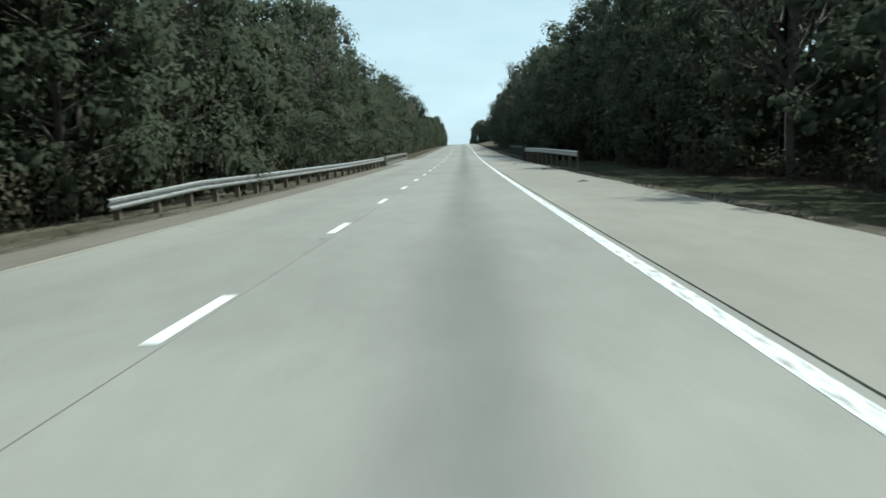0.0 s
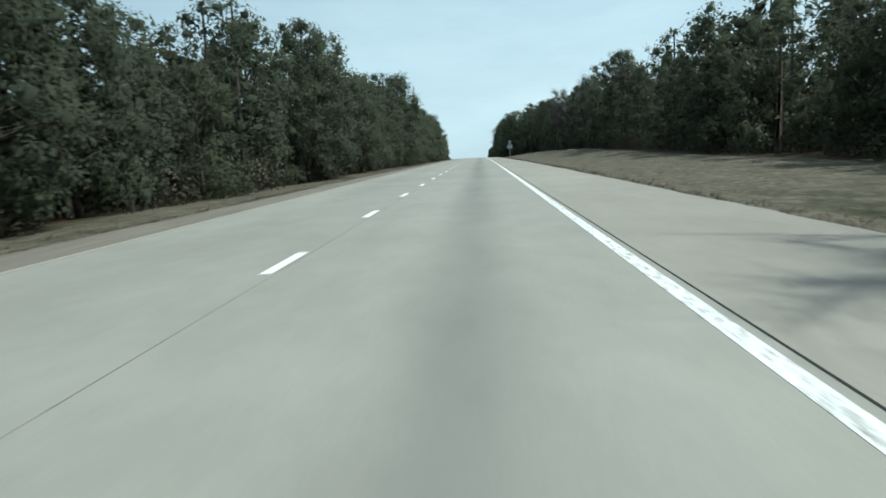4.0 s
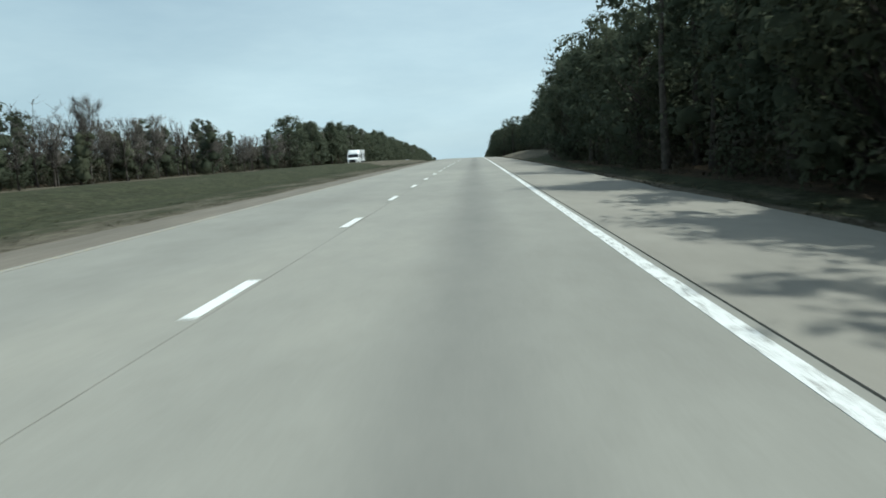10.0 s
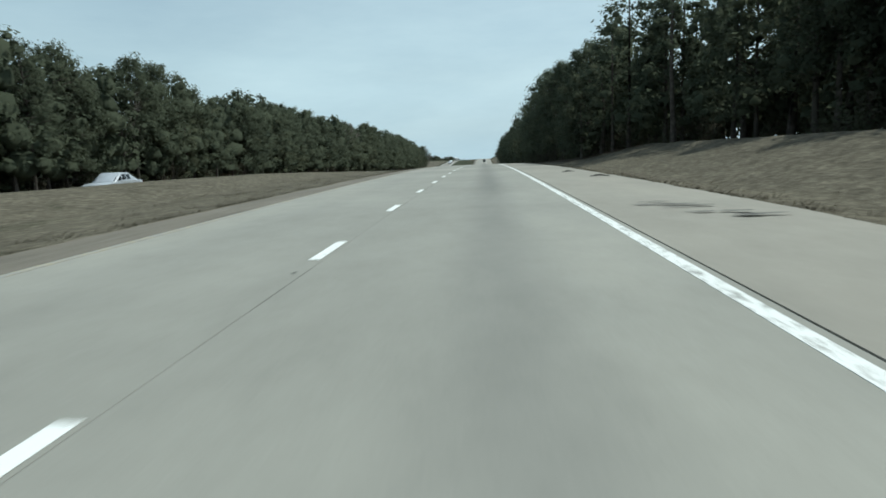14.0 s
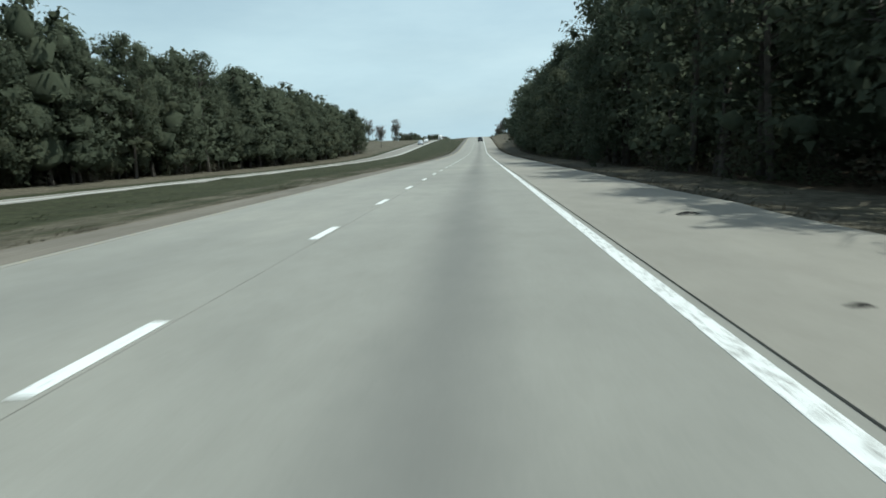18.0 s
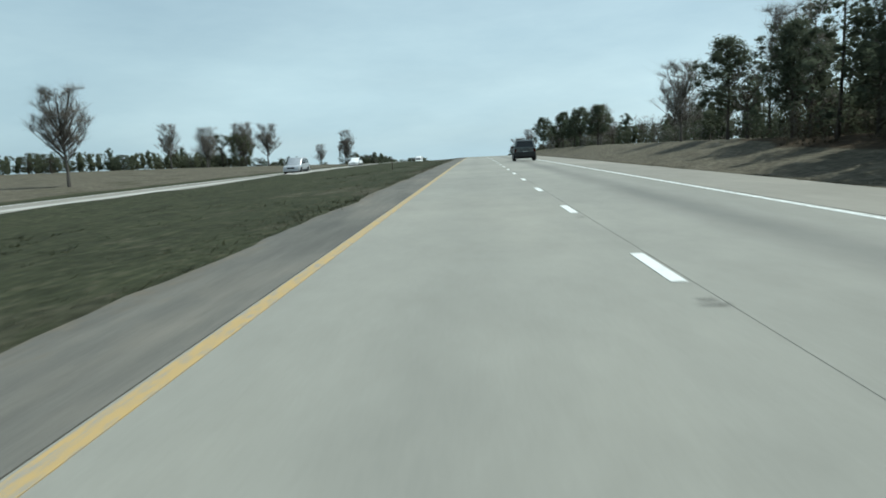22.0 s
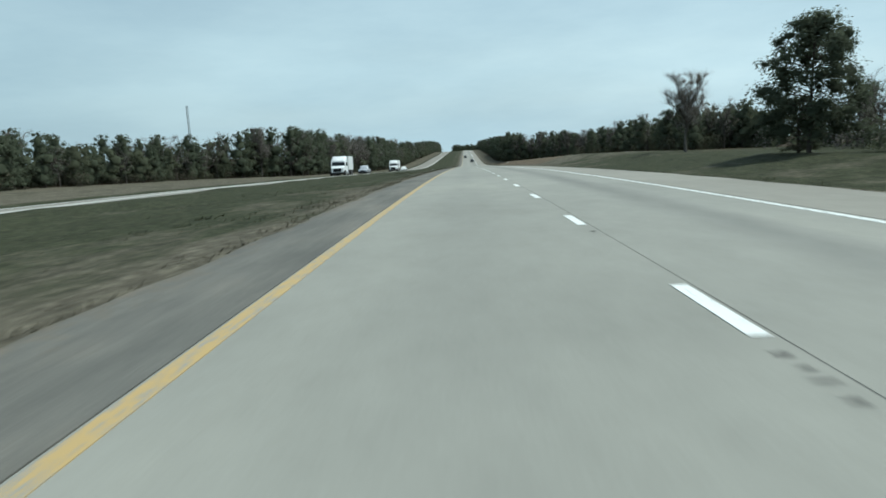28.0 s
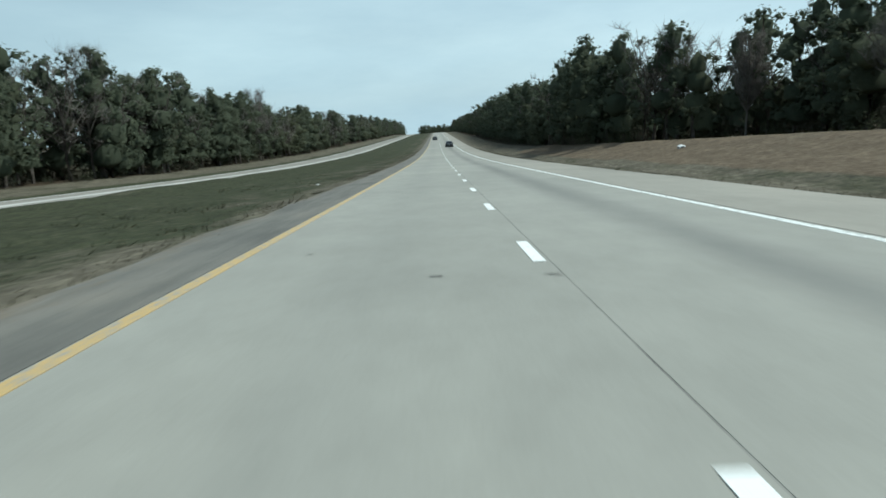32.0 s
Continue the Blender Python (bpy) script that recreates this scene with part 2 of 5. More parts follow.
def ground_material():
    m, n, l, b = material("roadside ground", 0.95, 0, 0.1)
    att = n.new("ShaderNodeVertexColor")
    att.layer_name = "cover"
    sep = n.new("ShaderNodeSeparateColor")
    l.new(att.outputs["Color"], sep.inputs["Color"])
    f1 = noise_tex(n, l, 0.45, 5, 0.6, stretch=(1, 0.5, 1))
    f2 = noise_tex(n, l, 5.5, 5, 0.65, stretch=(1, 0.6, 1))
    f3 = noise_tex(n, l, 40, 3, 0.6)
    green = ramp(n, l, f2, [(0.30, (0.023, 0.026, 0.013)), (0.52, (0.043, 0.047, 0.025)), (0.75, (0.088, 0.081, 0.052))])
    tan = ramp(n, l, f2, [(0.28, (0.057, 0.050, 0.036)), (0.5, (0.109, 0.097, 0.071)), (0.75, (0.192, 0.171, 0.127))])
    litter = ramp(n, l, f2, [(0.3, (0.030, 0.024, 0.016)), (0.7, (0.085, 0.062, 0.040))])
    w = calc(n, l, "ADD", sep.outputs["Red"], calc(n, l, "MULTIPLY", calc(n, l, "SUBTRACT", f1, 0.5), 1.1))
    col = mix(n, l, ramp(n, l, w, [(0.38, grey(0)), (0.62, grey(1))]), tan, green)
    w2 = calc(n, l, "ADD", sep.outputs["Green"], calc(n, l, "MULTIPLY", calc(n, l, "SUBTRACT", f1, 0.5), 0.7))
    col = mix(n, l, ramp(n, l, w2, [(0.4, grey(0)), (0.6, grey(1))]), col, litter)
    red = ramp(n, l, f2, [(0.3, (0.083, 0.062, 0.042)), (0.7, (0.165, 0.130, 0.090))])
    w3 = calc(n, l, "ADD", sep.outputs["Blue"], calc(n, l, "MULTIPLY", calc(n, l, "SUBTRACT", f1, 0.5), 0.9))
    col = mix(n, l, ramp(n, l, w3, [(0.4, grey(0)), (0.6, grey(1))]), col, red)
    col = mix(n, l, 0.5, col, ramp(n, l, f3, [(0.25, grey(0.3)), (0.75, grey(0.7))]), "OVERLAY")
    patch = noise_tex(n, l, 1.3, 4, 0.7, stretch=(1, 0.45, 1))
    col = mix(n, l, 0.6, col, ramp(n, l, patch, [(0.3, grey(0.26)), (0.5, grey(0.46)), (0.72, grey(0.68))]), "OVERLAY")
    l.new(col, b.inputs["Base Color"])
    bump(n, l, b, f2, 0.5, 0.12)
    return m


M_GROUND = ground_material()


def leaf_material(name, dark, light, through=0.25):
    m, n, l, b = material(name, 0.85, 0, 0.06)
    g = n.new("ShaderNodeNewGeometry")
    o = n.new("ShaderNodeObjectInfo")
    k = calc(n, l, "ADD", calc(n, l, "MULTIPLY", g.outputs["Random Per Island"], 0.2), calc(n, l, "MULTIPLY", noise_tex(n, l, 0.22, 3), 0.75))
    grain = noise_tex(n, l, 9.0, 4, 0.75)
    k = calc(n, l, "ADD", k, calc(n, l, "MULTIPLY", calc(n, l, "SUBTRACT", grain, 0.35), 0.8))
    k = calc(n, l, "ADD", k, calc(n, l, "MULTIPLY", o.outputs["Random"], 0.2))
    col = ramp(n, l, k, [(0.25, dark), (1.0, light)])
    l.new(col, b.inputs["Base Color"])
    t = n.new("ShaderNodeBsdfTranslucent")
    l.new(col, t.inputs["Color"])
    s = n.new("ShaderNodeMixShader")
    s.inputs["Fac"].default_value = through
    l.new(b.outputs["BSDF"], s.inputs[1])
    l.new(t.outputs["BSDF"], s.inputs[2])
    l.new(s.outputs["Shader"], n["Material Output"].inputs["Surface"])
    return m


M_NEEDLE = leaf_material("pine needles", (0.062, 0.076, 0.053), (0.120, 0.136, 0.090), 0.55)
M_BROADLEAF = leaf_material("evergreen leaves", (0.066, 0.077, 0.052), (0.126, 0.136, 0.086), 0.55)
M_TWIG = leaf_material("bare grey twigs", (0.12, 0.108, 0.096), (0.25, 0.23, 0.205), 0.2)
M_SCRUB = leaf_material("winter scrub", (0.050, 0.047, 0.033), (0.125, 0.110, 0.080), 0.15)
M_GRASS_DRY = leaf_material("dry grass blades", (0.105, 0.090, 0.060), (0.22, 0.19, 0.135), 0.3)
M_GRASS_GREEN = leaf_material("green grass blades", (0.044, 0.049, 0.026), (0.104, 0.101, 0.060), 0.4)
M_BARK = simple("grey-brown bark", (0.085, 0.074, 0.063), 0.95, vary=0.4, scale=4, spec=0.1, relief=0.5)
M_LIMB = simple("grey hardwood bark", (0.13, 0.118, 0.104), 0.95, vary=0.35, scale=4, spec=0.1, relief=0.5)


# ---- building helpers ----
def part(name, bm, mat, parent=None, label="", smooth=False):
    me = bpy.data.meshes.new(name)
    bm.to_mesh(me)
    bm.free()
    if smooth:
        me.shade_smooth()
    for k in (mat if isinstance(mat, (list, tuple)) else [mat]):
        me.materials.append(k)
    ob = new(name, me)
    if parent:
        ob.parent = parent
    if label:
        tagged(ob, label)
    return ob


def from_arrays(name, verts, quads, mats, index=None, parent=None, normals=None):
    """A mesh object from numpy arrays of corners and of three- or four-sided faces, with normals of its own or flat."""
    me = bpy.data.meshes.new(name)
    nq, sides = np.shape(quads)
    me.vertices.add(len(verts))
    me.vertices.foreach_set("co", np.ascontiguousarray(verts, dtype=np.float32).ravel())
    me.loops.add(nq * sides)
    me.loops.foreach_set("vertex_index", np.ascontiguousarray(quads, dtype=np.int32).ravel())
    me.polygons.add(nq)
    me.polygons.foreach_set("loop_start", np.arange(0, nq * sides, sides, dtype=np.int32))
    for k in mats:
        me.materials.append(k)
    if index is not None:
        me.polygons.foreach_set("material_index", np.ascontiguousarray(index, dtype=np.int32))
    me.update(calc_edges=True)
    if normals is None:
        me.shade_flat()
    else:
        me.shade_smooth()
        att = me.attributes.new("custom_normal", "FLOAT_VECTOR", "POINT")
        att.data.foreach_set("vector", np.ascontiguousarray(normals, dtype=np.float32).ravel())
    ob = new(name, me)
    if parent:
        ob.parent = parent
    return ob


def empty(name, m=None):
    ob = new(name)
    ob.empty_display_size = 0.3
    if m is not None:
        ob.matrix_world = m
    return ob


def box(bm, x0, x1, y0, y1, z0, z1, bevel=0.0):
    r = bmesh.ops.create_cube(bm, size=1)
    bmesh.ops.scale(bm, vec=(x1 - x0, y1 - y0, z1 - z0), verts=r["verts"])
    bmesh.ops.translate(bm, vec=((x0 + x1) / 2, (y0 + y1) / 2, (z0 + z1) / 2), verts=r["verts"])
    if bevel:
        es = list({e for v in r["verts"] for e in v.link_edges})
        bmesh.ops.bevel(bm, geom=es, offset=bevel, segments=2, affect="EDGES")


def cyl(bm, r, depth, m, seg=16, r2=None):
    bmesh.ops.create_cone(bm, cap_ends=True, segments=seg, radius1=r, radius2=r if r2 is None else r2, depth=depth, matrix=m)


def ribbon(name, x0, x1, y0, y1, mat, lift=0.0, thick=0.12, step=2.0, parent=None, wobble=0.0, slope=0.0):
    """A slab strip along the road between x0 and x1, following its rise and fall."""
    ys = np.arange(y0, y1 + step * 0.5, step)
    ys[-1] = y1
    z = road_z(ys) + lift
    w = np.array([noise.noise((x0 * 3.1, v * 0.35, 0.0)) + 0.5 * noise.noise((x0 * 3.1, v * 1.3, 4.0)) for v in ys]) * wobble if wobble else 0 * ys
    a = np.stack([np.full_like(ys, x0) + (w if x0 < -1 else 0), ys, z + slope * (0 if x1 > 0 else 1)], 1)
    b = np.stack([np.full_like(ys, x1) + (w if x0 >= -1 else 0), ys, z + slope * (1 if x1 > 0 else 0)], 1)
    down = np.array([0, 0, -thick])
    v = np.concatenate([a, b, a + down, b + down])
    k = len(ys)
    i = np.arange(k - 1)
    q = [np.stack([i, i + k, i + k + 1, i + 1], 1), np.stack([i + 2 * k, i, i + 1, i + 1 + 2 * k], 1), np.stack([i + k, i + 3 * k, i + 1 + 3 * k, i + k + 1], 1)]
    return from_arrays(name, v, np.concatenate(q), [mat], parent=parent)


# ---- ground: one sheet to the horizon ----
BANK = [(-8, 0), (0, -.1), (4, 0), (5, .35), (6, .8), (8, .6), (8.7, .15), (9, .1), (11.3, .15), (12.1, .9), (15.2, .95), (16.6, 0), (17, -.1), (20, -.1), (21, .3),
        (22.5, .8), (27, .85), (28, .3), (29, .5), (30, 1.0), (33, .9), (35, .4), (60, .3)]


def side_z(x, y):
    """Height of the ground beside the road, over the road itself."""
    tau = (y + 3.5) / SPEED
    bank = np.interp(tau, [b[0] for b in BANK], [b[1] for b in BANK])
    left = np.interp(-x, [3.6, 3.95, 6, 8.5, 12, 15.0, 15.4, 16.0, 21.2, 21.8, 27, 60, 300], [-.08, -.07, -.2, -.32, -.42, -.30, -.44, -.63, -.66, -.50, -.35, .3, 2.0])
    hump = np.interp(tau, [8.2, 9.2, 15, 16.3], [0, 1, 1, 0]) * np.exp(-((x + 13.6) / 2.6) ** 4) * 0.5
    right = np.interp(x, [5.3, 5.6, 7.2, 8.5], [-.14, -.12, -.24, -.2]) + bank * np.clip((x - 7.0) / 5.0, 0, 1) ** 1.2 * 1.25 + np.clip(x - 14, 0, 300) * 0.004
    flat = -0.14
    # the creek under the bridge
    cut = np.exp(-((y - 50.5) / 4.6) ** 4) * np.clip((np.abs(x - 0.85) - 5.0) / 2.5, 0, 1) * -1.8
    return np.where(x < -3.6, left + hump, np.where(x > 5.3, right, flat)) + cut


def ground():
    xs = np.array([-1800, -700, -300, -160, -100, -75, -60, -50, -42, -36, -31, -27, -23.4, -21.8, -21.2, -19.5, -17, -16.0, -15.4, -15.0, -14, -12, -10, -8.5, -7, -6, -5.2, -4.5, -3.95, -3.6,
                   0, 2.6, 5.3, 5.6, 6.2, 6.8, 7.2, 7.8, 8.5, 9.3, 10, 11, 12, 13, 14.5, 16, 18, 21, 25, 30, 38, 50, 70, 110, 200, 500, 1800], float)
    ys = np.concatenate([np.arange(-300, 1900, 3.0), np.array([1950, 2050, 2200, 2390])])
    X, Y = np.meshgrid(xs, ys)
    Z = road_z(Y) + side_z(X, Y)
    rough = np.array([noise.noise((x * 0.25, y * 0.25, 0.0)) + 0.5 * noise.noise((x * 0.9, y * 0.9, 7.0)) for x, y in zip(X.ravel(), Y.ravel())]).reshape(X.shape)
    amp = np.where((X > -4.0) & (X < 5.7), 0, np.clip(np.minimum(np.abs(X + 3.9), np.abs(X - 5.6)) * 0.03, 0, 0.09))
    amp = np.where((X < -15.5) & (X > -23.5), 0.0, amp)
    Z = Z + rough * amp
    v = np.stack([X, Y, Z], -1).reshape(-1, 3)
    ny, nx = X.shape
    i = (np.arange(ny - 1)[:, None] * nx + np.arange(nx - 1)[None, :]).ravel()
    q = np.stack([i, i + 1, i + nx + 1, i + nx], 1)
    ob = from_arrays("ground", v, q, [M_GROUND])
    ob.data.shade_smooth()
    tau = (Y + 3.5) / SPEED
    xr, xl = wood_right(tau), wood_left(tau)
    g = np.zeros_like(X)
    g = np.where(X < -5.6, 0.75, g)
    g = np.where((X > -7.2) & (X < -3.5), np.interp(tau, [0, 19, 22.5, 23.7, 24.4, 25.5, 28, 29.5, 33], [0.48, 0.52, 0.68, 0.66, 0.46, 0.44, 0.56, 0.6, 0.6]), g)
    g = np.where((X > -4.6) & (X < -3.5), np.interp(tau, [0, 20, 22, 23.7, 24.4, 33], [0.3, 0.35, 0.6, 0.56, 0.3, 0.4]), g)
    g = np.where((X < -5) & (X > -16) & (tau > 12.2) & (tau < 16.4), 0.25, g)
    g = np.where((X < -23), 0.35, g)
    g = np.where((X > 6.6), np.interp(tau, [0, 4, 4.6, 8, 8.6, 11.8, 12.2, 15.8, 16.4, 19, 22, 28, 29, 30.2], [.8, .7, .2, .2, .6, .75, .1, .1, .45, .3, .15, .5, .75, .35]), g)
    g = np.where((X < -4.6) & (X > -8) & (tau < 8.6), 0.4, g)
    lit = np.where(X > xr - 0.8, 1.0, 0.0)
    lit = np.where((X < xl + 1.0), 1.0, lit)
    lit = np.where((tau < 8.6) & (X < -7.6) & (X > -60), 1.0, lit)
    red = np.where((X > 8) & (tau > 30.3) & (tau < 34), 0.7, 0.0)
    red = np.where((X > 7.5) & (tau > 12.4) & (tau < 15.8), 0.25, red)
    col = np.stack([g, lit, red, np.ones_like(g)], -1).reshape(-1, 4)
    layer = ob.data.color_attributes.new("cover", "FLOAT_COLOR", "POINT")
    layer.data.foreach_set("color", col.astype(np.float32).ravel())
    return tagged(ob, "rolling roadside ground of dry tan and green winter grass", "ground", kind="structure")


def wood_right(tau):
    """Where the wood's edge stands on the right of the road; 400: no wood."""
    return np.interp(tau, [-8, 2.0, 2.5, 3.5, 3.75, 7.9, 8.1, 8.4, 8.75, 9.0, 11.5, 12.0, 12.95, 13.1, 14.9, 15.4, 20.6, 22.6, 23.0, 23.2, 29.2, 29.5, 33.0, 33.4, 60],
                     [10.6, 10.4, 9.2, 9.2, 15, 15, 12.5, 10.6, 9.2, 8.6, 9.0, 11.6, 12.4, 16, 16, 9.2, 9.6, 11, 13, 400, 400, 19, 19.5, 12.5, 12.0])


def wood_left(tau):
    """Where the wood's edge stands beyond the other carriageway."""
    return np.interp(tau, [-8, 22.15, 22.25, 28, 28.2, 30.4, 31, 60], [-28, -28, -400, -400, -38, -38, -29, -28])


ground()

# ---- road ----
BRIDGE0, BRIDGE1, EDGE, SEAM, FADE = 44.0, 57.5, -2.825, 3.015, 750.0
ROAD0, ROAD1 = -120.0, 1800.0
road = tagged(empty("road"), "pale worn concrete carriageway with dark joints", "road", kind="structure")
for a, b, m, verge in ((ROAD0, BRIDGE0, M_LANE, M_DUST), (BRIDGE0 + 0.03, BRIDGE1 - 0.03, M_DECK, M_DECK), (BRIDGE1, FADE, M_LANE, M_DUST), (FADE, ROAD1, M_LANE, M_ASPHALT)):
    ribbon("lane_slab", 0.006, SEAM - 0.009, a, b, m, parent=road)
    ribbon("lane_slab", EDGE + 0.006, -0.006, a, b, m, parent=road)
    ribbon("shoulder_slab", SEAM + 0.012, 5.6, a, b, M_SHOULDER if m is M_LANE else M_DECK, parent=road, slope=-0.06, wobble=0.10 if m is M_LANE else 0, step=0.5)
    ribbon("shoulder_strip", -3.90, EDGE - 0.006, a, b, verge, parent=road, slope=-0.03, wobble=0.16 if m is M_LANE else 0, step=0.5)
for x, half, seal in ((0.0, 0.006, M_JOINT_WORN), (SEAM, 0.012, M_JOINT), (EDGE, 0.006, M_JOINT)):
    ribbon("joint_seal", x - half, x + half, ROAD0, ROAD1, seal, lift=-0.012 if x else -0.002, thick=0.05, parent=road)
far_road = tagged(empty("far_road"), "pale concrete carriageway for oncoming traffic", "road", kind="structure")
ribbon("lane_slab", -18.6, -16.05, ROAD0, ROAD1, M_FAR_ROAD, lift=-0.50, parent=far_road)
ribbon("lane_slab", -21.2, -18.62, ROAD0, ROAD1, M_FAR_ROAD, lift=-0.54, parent=far_road)
ribbon("shoulder_slab", -16.0, -15.3, ROAD0, ROAD1, M_FAR_EDGE, lift=-0.29, thick=0.3, parent=far_road)
ribbon("edge_line", -21.0, -20.87, ROAD0, ROAD1, M_WHITE, lift=-0.536, thick=0.004, parent=far_road)
ribbon("edge_line", 2.825, 2.945, ROAD0, ROAD1, M_WHITE, lift=0.0025, thick=0.0025, parent=road, step=1.0)
ribbon("edge_line", -2.80, -2.69, ROAD0, FADE, M_FADED, lift=0.004, thick=0.004, parent=road, step=1.0)
ribbon("edge_line", -2.80, -2.69, FADE, ROAD1, M_YELLOW, lift=0.004, thick=0.004, parent=road, step=1.0)


def dashes():
    dash = None
    rest_v, rest_q = [], []
    for k in range(-20, 390):
        y0 = k * PERIOD
        z0, z1 = float(road_z(y0)) + 0.005, float(road_z(y0 + PERIOD / 4)) + 0.005
        if -2 <= k < 296:
            if dash is None:
                bm = bmesh.new()
                box(bm, -0.0525, 0.0525, 0, PERIOD / 4, -0.003, 0)
                dash = part("lane_dash", bm, M_DASH, road)
                ob = dash
            else:
                ob = new("lane_dash", dash.data)
                ob.parent = road
            ob.matrix_basis = pose(-0.085, y0, z0, math.degrees(math.atan2(z1 - z0, PERIOD / 4)))
        else:
            n0 = len(rest_v)
            rest_v += [(-0.14, y0, z0), (-0.035, y0, z0), (-0.035, y0 + PERIOD / 4, z1), (-0.14, y0 + PERIOD / 4, z1)]
            rest_q.append((n0, n0 + 1, n0 + 2, n0 + 3))
    tagged(from_arrays("lane_dashes", np.array(rest_v), np.array(rest_q), [M_DASH], parent=road), kind="stuff")


dashes()


# ---- trees ----
def tube(path, radii, sides):
    """Quads of a tapering round limb along path."""
    path = np.asarray(path, float)
    ang = np.linspace(0, 2 * np.pi, sides, endpoint=False)
    vs = []
    for i, (p, r) in enumerate(zip(path, radii)):
        d = path[min(i + 1, len(path) - 1)] - path[max(i - 1, 0)]
        d = d / (np.linalg.norm(d) + 1e-9)
        u = np.cross(d, (0.3, 0.9, 0.1))
        u /= np.linalg.norm(u) + 1e-9
        w = np.cross(d, u)
        vs.append(p + r * (np.cos(ang)[:, None] * u + np.sin(ang)[:, None] * w))
    v = np.concatenate(vs)
    q = [(i * sides + j, i * sides + (j + 1) % sides, (i + 1) * sides + (j + 1) % sides, (i + 1) * sides + j) for i in range(len(path) - 1) for j in range(sides)]
    return v, np.array(q)


def join(pieces):
    vs, qs, n0 = [], [], 0
    for v, q in pieces:
        vs.append(v)
        qs.append(q + n0)
        n0 += len(v)
    return np.concatenate(vs), np.concatenate(qs)


def unit(a):
    return a / (np.linalg.norm(a, axis=-1)[..., None] + 1e-9)


def ball(level):
    bm = bmesh.new()
    bmesh.ops.create_icosphere(bm, subdivisions=level, radius=1)
    v = np.array([p.co[:] for p in bm.verts])
    q = np.array([[p.index for p in f.verts] for f in bm.faces])
    bm.free()
    return v, q


CORE = ball(1)


def tufts(centres, size, rng, flat=0.5, out=None, slim=1.0):
    """An uneven three-cornered spray of leaves at each centre, facing outwards more or less. slim: under 1 for needles."""
    k = len(centres)
    nrm = rng.normal(size=(k, 3))
    nrm[:, 2] = np.abs(nrm[:, 2]) * (1 + flat)
    if out is not None:
        nrm = nrm * 0.42 + unit(out)
    nrm = unit(nrm)
    u = unit(np.cross(nrm, rng.normal(size=(k, 3))))
    w = np.cross(nrm, u)
    s = size * rng.uniform(0.55, 1.35, (k, 1))
    c = [centres + s * (a * slim * u * rng.uniform(0.6, 1.2, (k, 1)) + b * w * rng.uniform(0.4, 0.9, (k, 1)) / slim ** 0.5 + nrm * h * rng.uniform(0.2, 1.0, (k, 1))) for a, b, h in ((-1.05, -0.6, 0), (1.05, -0.5, 0), (-0.1, 1.15, 0.55))]
    v = np.stack(c, 1).reshape(-1, 3)
    return v, np.arange(3 * k).reshape(k, 3)


def puffs(mids, radii, per, size, rng, squash=0.75, slim=0.6, hearts=(), dense=0.46):
    """Rounded clumps of foliage: a dense lumpy heart under many small sprays, looser at the rim."""
    vs, qs, ns, n0 = [], [], [], 0
    bv, bq = CORE
    cs, out, side = [], [], []
    flat = np.array([1, 1, squash])
    for mid, r in zip(mids, radii):
        k = max(4, int(per * rng.uniform(0.75, 1.25)))
        d = unit(rng.normal(size=(k, 3)) + np.array([0, 0, 0.25]))
        lean = unit(np.array([mid[0], mid[1], 0.10])) * 0.8 + np.array([0, 0, 0.5])
        cs.append(mid + d * flat * (r * rng.uniform(0.35, 1.15, (k, 1))))
        out.append(d + np.array([0, 0, 0.25]))
        side.append(unit(d + lean))
        t = rng.uniform(0, 6.28)
        turned = np.stack([bv[:, 0] * math.cos(t) - bv[:, 1] * math.sin(t), bv[:, 0] * math.sin(t) + bv[:, 1] * math.cos(t), bv[:, 2]], 1)
        vs.append(mid + turned * flat * (r * dense * rng.uniform(0.55, 1.2, (len(bv), 1))))
        ns.append(unit(turned + lean))
        qs.append(bq + n0)
        n0 += len(bv)
    for mid, wide, tall in hearts:
        vs.append(mid + bv * (wide, wide, tall) * rng.uniform(0.7, 1.1, (len(bv), 1)))
        d = unit(rng.normal(size=(per, 3)))
        cs.append(mid + d * (wide, wide, tall) * rng.uniform(0.9, 1.15, (per, 1)))
        out.append(d)
        side.append(unit(d + (0, 0, 0.6)))
        ns.append(unit(bv + (0, 0, 0.6)))
        qs.append(bq + n0)
        n0 += len(bv)
    tv, tq = tufts(np.concatenate(cs), size, rng, out=np.concatenate(out), slim=slim)
    return np.concatenate(vs + [tv]), np.concatenate(qs + [tq + n0]), np.concatenate(ns + [np.repeat(np.concatenate(side), 3, axis=0)])


